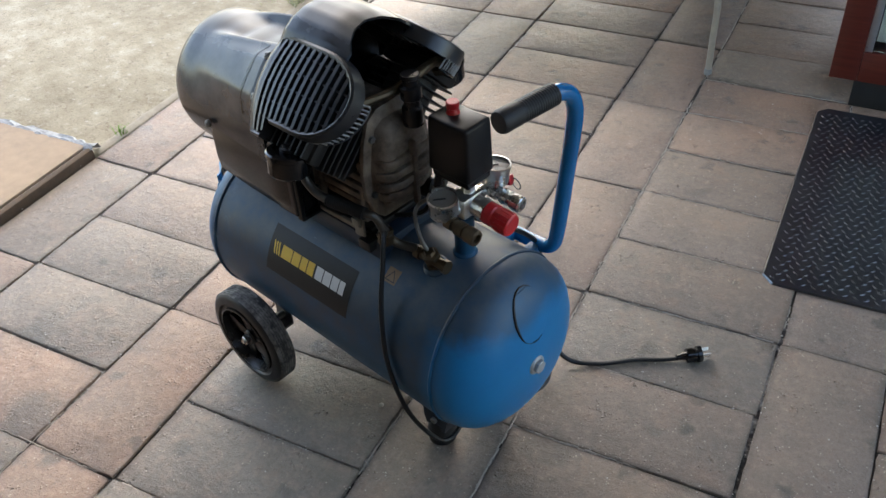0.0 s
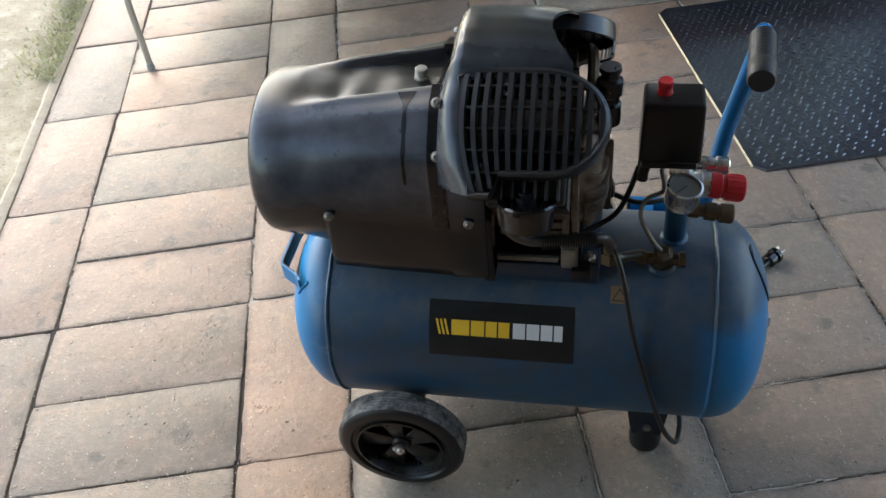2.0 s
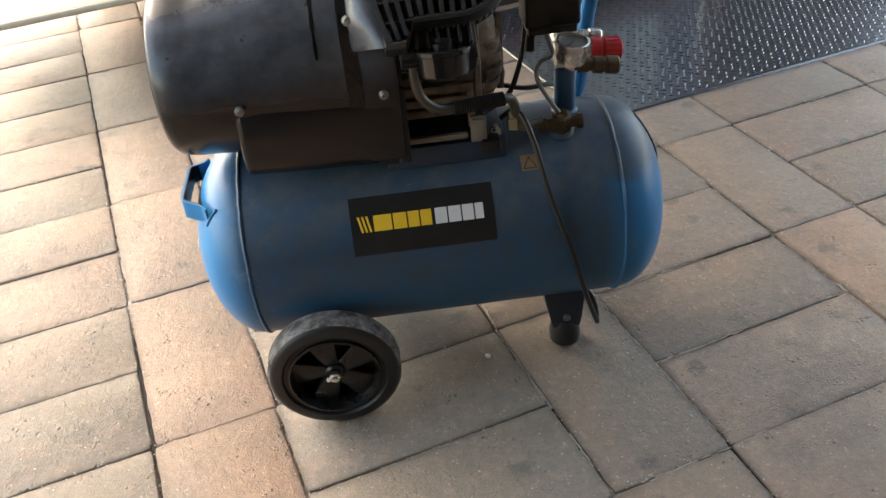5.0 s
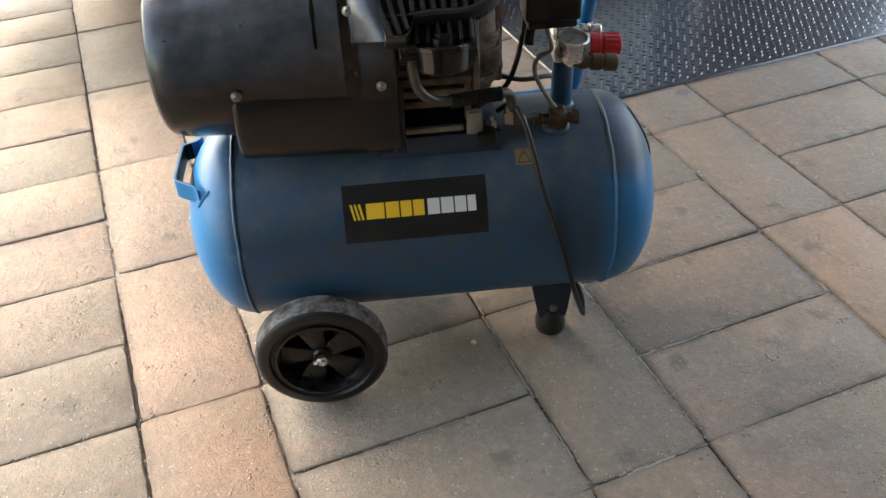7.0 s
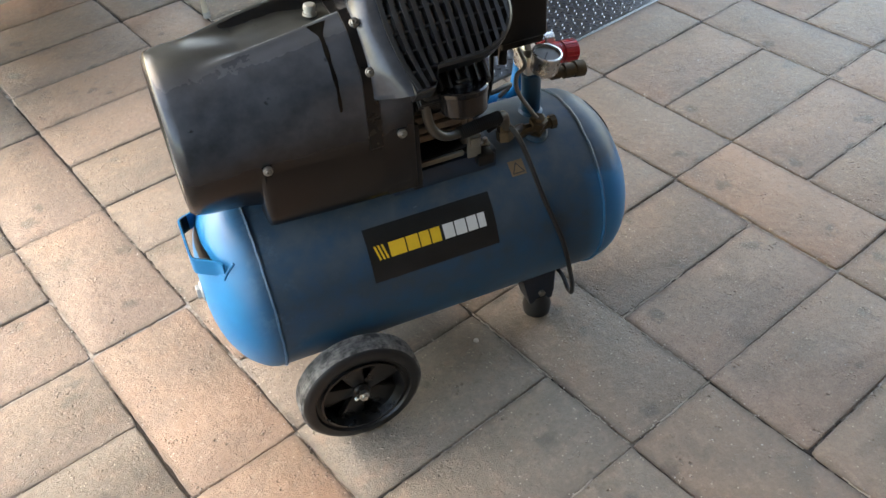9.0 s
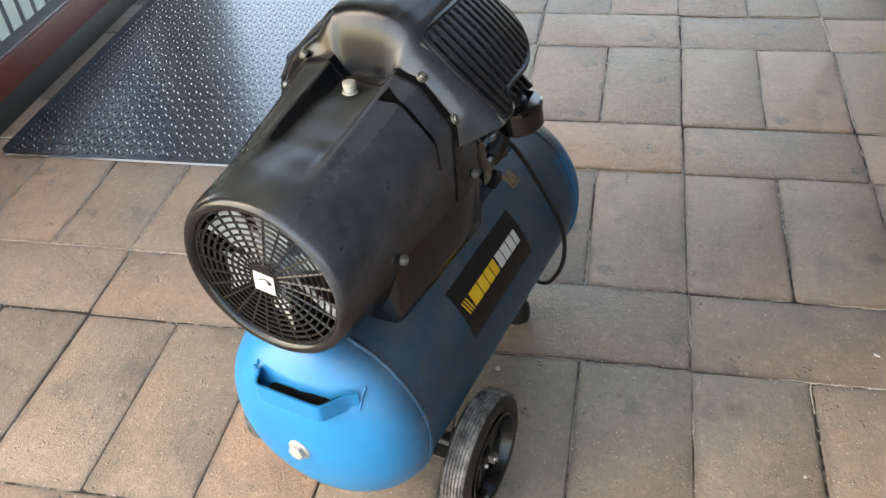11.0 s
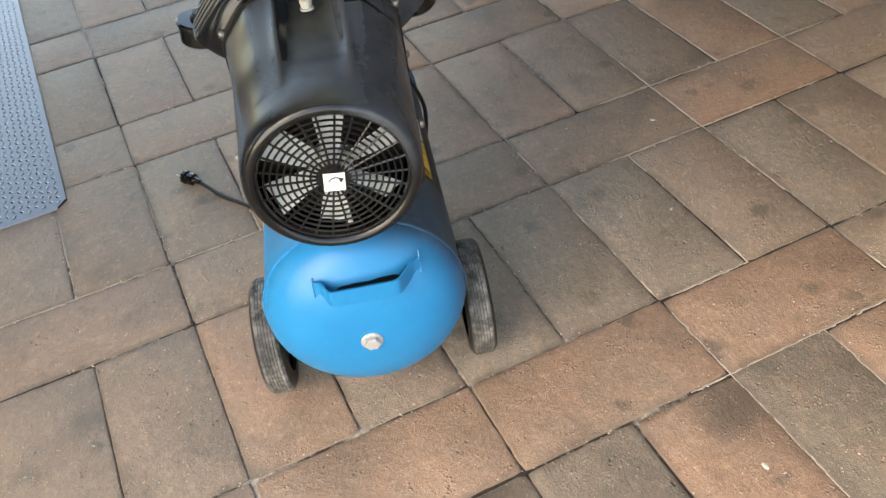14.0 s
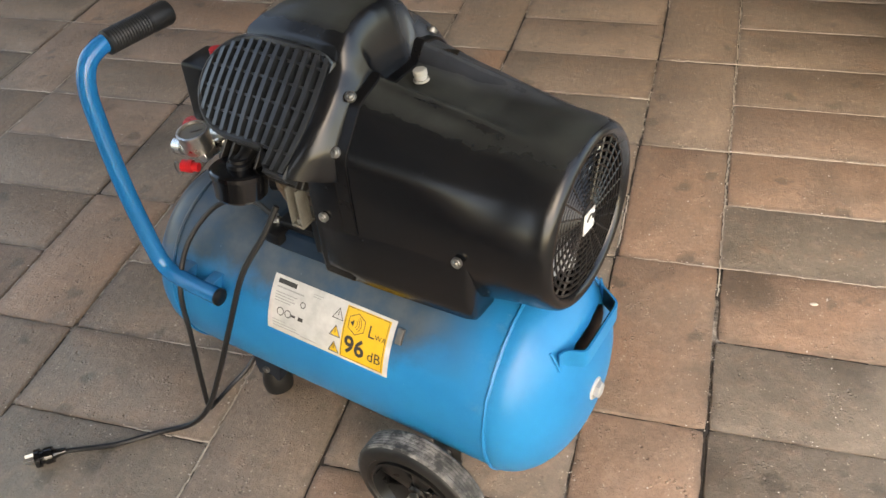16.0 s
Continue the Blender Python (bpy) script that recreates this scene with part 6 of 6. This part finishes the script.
# ---------------------------------------------------------------- paving pieces
def paver_mesh(seed, lx, ly, kind):
    """A paver with worn, slightly wandering edges."""
    rng = random.Random(seed)
    bm = mesh()
    nx, ny = 24, 12
    pts = [(-lx / 2 + lx * i / nx, -ly / 2) for i in range(nx)] + [(lx / 2, -ly / 2 + ly * i / ny) for i in range(ny)]
    pts += [(-x, -y) for x, y in pts]
    out = []
    for x, y in pts:
        j = 0.0024 * noise.noise(Vector((x * 30 + seed * 7.3, y * 30, seed))) + 0.0036 * min(0.0, noise.noise(Vector((x * 120, y * 120, seed * 3.7))) + 0.12)
        corner = abs(x) > lx / 2 - 0.001 and abs(y) > ly / 2 - 0.001
        pull = (rng.uniform(0.001, 0.005) if corner else rng.uniform(0, 0.0008))
        d = Vector((-x, -y)).normalized()
        e = Vector((0, 1 if y > 0 else -1)) if abs(y) > ly / 2 - 0.001 else Vector((1 if x > 0 else -1, 0))
        out.append(Vector((x, y)) + d * pull + e * j * 0.7)
    rings = []
    for inset, z in ((0.0, -0.030), (0.0, -0.0030), (0.0012, -0.0010), (0.0036, 0.0)):
        rings.append([bm.verts.new((p.x * (1 - inset * 2 / lx), p.y * (1 - inset * 2 / ly), z + (rng.uniform(-0.0004, 0.0004) if z > -0.01 else 0))) for p in out])
    n = len(out)
    for a, b in zip(rings, rings[1:]):
        for k in range(n):
            bm.faces.new((a[k], a[(k + 1) % n], b[(k + 1) % n], b[k]))
    bm.faces.new(rings[-1])
    bmesh.ops.recalc_face_normals(bm, faces=bm.faces)
    me = bpy.data.meshes.new("paver")
    bm.to_mesh(me)
    bm.free()
    me.materials.append(M["paver_" + kind])
    me.shade_smooth()
    me.set_sharp_from_angle(angle=radians(40))
    return me


# colours in laying order, band by band: the letters, and the place of the first of them
ALONG = {-1: ("bbpgpp", -2), 0: ("bboooppbob", -3), 1: ("bobbbppob", -3), 2: ("pbobbb", -2), 3: ("bpb", -1)}
ACROSS = {-1: ("bbbpogoggbppgpobobb", -7), 0: ("bbgbgggbobbbpopbo", -6), 1: ("obbppbbgbbboogb", -5), 2: ("bpbbpbpb", -4)}


def build_paving():
    bm = mesh()
    u0, u1, v0, v1 = -3.0, 30.0, -15.0, 21.0
    bm.faces.new([bm.verts.new(grid(u, v, -0.0040)) for u, v in ((u0, v0), (u1, v0), (u1, v1), (u0, v1))])
    bed = part("paving", bm, "joint", None, smooth=0)
    tagged(bed, "old clay pavers in alternating courses with dark sanded joints", "paving", kind="structure")
    made = {key: [paver_mesh(q + 20 * n, 2 * UNIT - 0.0020, UNIT - 0.0020, key) for q in range(6)] for n, key in enumerate(PAVER_KINDS)}
    rng = random.Random(11)
    spots = []
    for band in range(-1, 10):
        base = 3 * band
        # long pavers laid along the band
        for k in range(-8, 11):
            spots.append((base + 0.5, 2 * k, 90))
        # pavers laid across, two units wide
        for k in range(-16, 22):
            spots.append((base + 2.0, k + 0.5, 0))
    near, far = [], []
    for u, v, turn in spots:
        half = 1.0 if turn else 0.5
        if v - half < v0 or v + half > v1:
            continue
        (near if -3 <= u <= 11.2 and -7 <= v <= 12.2 else far).append((u, v, turn))

    def kind_of(u, v, turn):
        """The colour of the paver laid there; unnamed ones come from the mixed pallet."""
        band = math.floor(u / 3)
        row, first = (ALONG if turn else ACROSS).get(band, ("", 0))
        k = (round(v / 2) if turn else math.floor(v)) - first
        return row[k] if 0 <= k < len(row) and row[k] != "." else rng.choice("oppbbbgg")

    def pose_of(u, v, turn):
        p = grid(u + rng.gauss(0, 0.005), v + rng.gauss(0, 0.005), rng.gauss(0, 0.0009))
        flip = 180 if rng.random() < 0.5 else 0
        return Matrix.Translation(p) @ Euler((rng.gauss(0, 0.0025), rng.gauss(0, 0.0025), GRID_TURN + radians(turn + flip) + rng.gauss(0, 0.003))).to_matrix().to_4x4()

    for u, v, turn in near:
        ob = new("paver", rng.choice(made[kind_of(u, v, turn)]))
        ob.parent = bed
        ob.matrix_basis = pose_of(u, v, turn)
    # pale sand washed into the joints on the far and sheltered sides, broken up
    verts, faces = [], []
    for u, v, turn in near:
        a, b = (u - 0.5, v - 1) if turn else (u - 1, v - 0.5)
        for du, dv, n in ((0, 1, 34 if turn else 17), (1, 0, 17 if turn else 34)):
            for k in range(n):
                p = grid(a + du * k / 17, b + dv * k / 17)
                here = noise.noise(p * 1.6) + 0.55 * noise.noise(p * 11.0) + (0.25 if v < 0.5 or u > 4.0 else -0.45)
                if here < 0.22:
                    continue
                q = grid(a + du * (k + 1) / 17, b + dv * (k + 1) / 17)
                side = (GV if du else GU) * (0.0012 + 0.0010 * min(1.0, here)) * rng.uniform(0.7, 1.4)
                slip = (GV if du else GU) * rng.gauss(0, 0.0009)
                c = len(verts)
                verts += [p + slip - side + Vector((0, 0, -0.0008)), q + slip - side + Vector((0, 0, -0.0008)), q + slip + Vector((0, 0, 0.0006)), p + slip + Vector((0, 0, 0.0006)), q + slip + side + Vector((0, 0, -0.0008)), p + slip + side + Vector((0, 0, -0.0008))]
                faces += [(c, c + 1, c + 2, c + 3), (c + 3, c + 2, c + 4, c + 5)]
    me = bpy.data.meshes.new("joint_sand")
    me.from_pydata(verts, [], faces)
    me.materials.append(M["joint_sand"])
    ob = new("joint_sand", me)
    ob.parent = bed
    tagged(ob, "pale sand washed into the joints", kind="stuff")
    verts, faces = [], []
    for u, v, turn in far:
        me, m, b = made["b"][0], pose_of(u, v, turn), len(verts)
        verts += [m @ q.co for q in me.vertices]
        faces += [tuple(b + i for i in f.vertices) for f in me.polygons]
    me = bpy.data.meshes.new("far_pavers")
    me.from_pydata(verts, [], faces)
    me.materials.append(M["paver_far"])
    ob = new("far_pavers", me)
    ob.parent = bed
    tagged(ob, "more of the same clay pavers", kind="stuff")


build_setting()
tank_ob = build_tank()
build_labels(tank_ob)
build_wheels()
build_foot()
build_cover()
build_hood()
build_pump()
build_valves()
build_handle()
build_cords()
build_door_box()
build_mat()
build_bench()
build_litter()
build_paving()
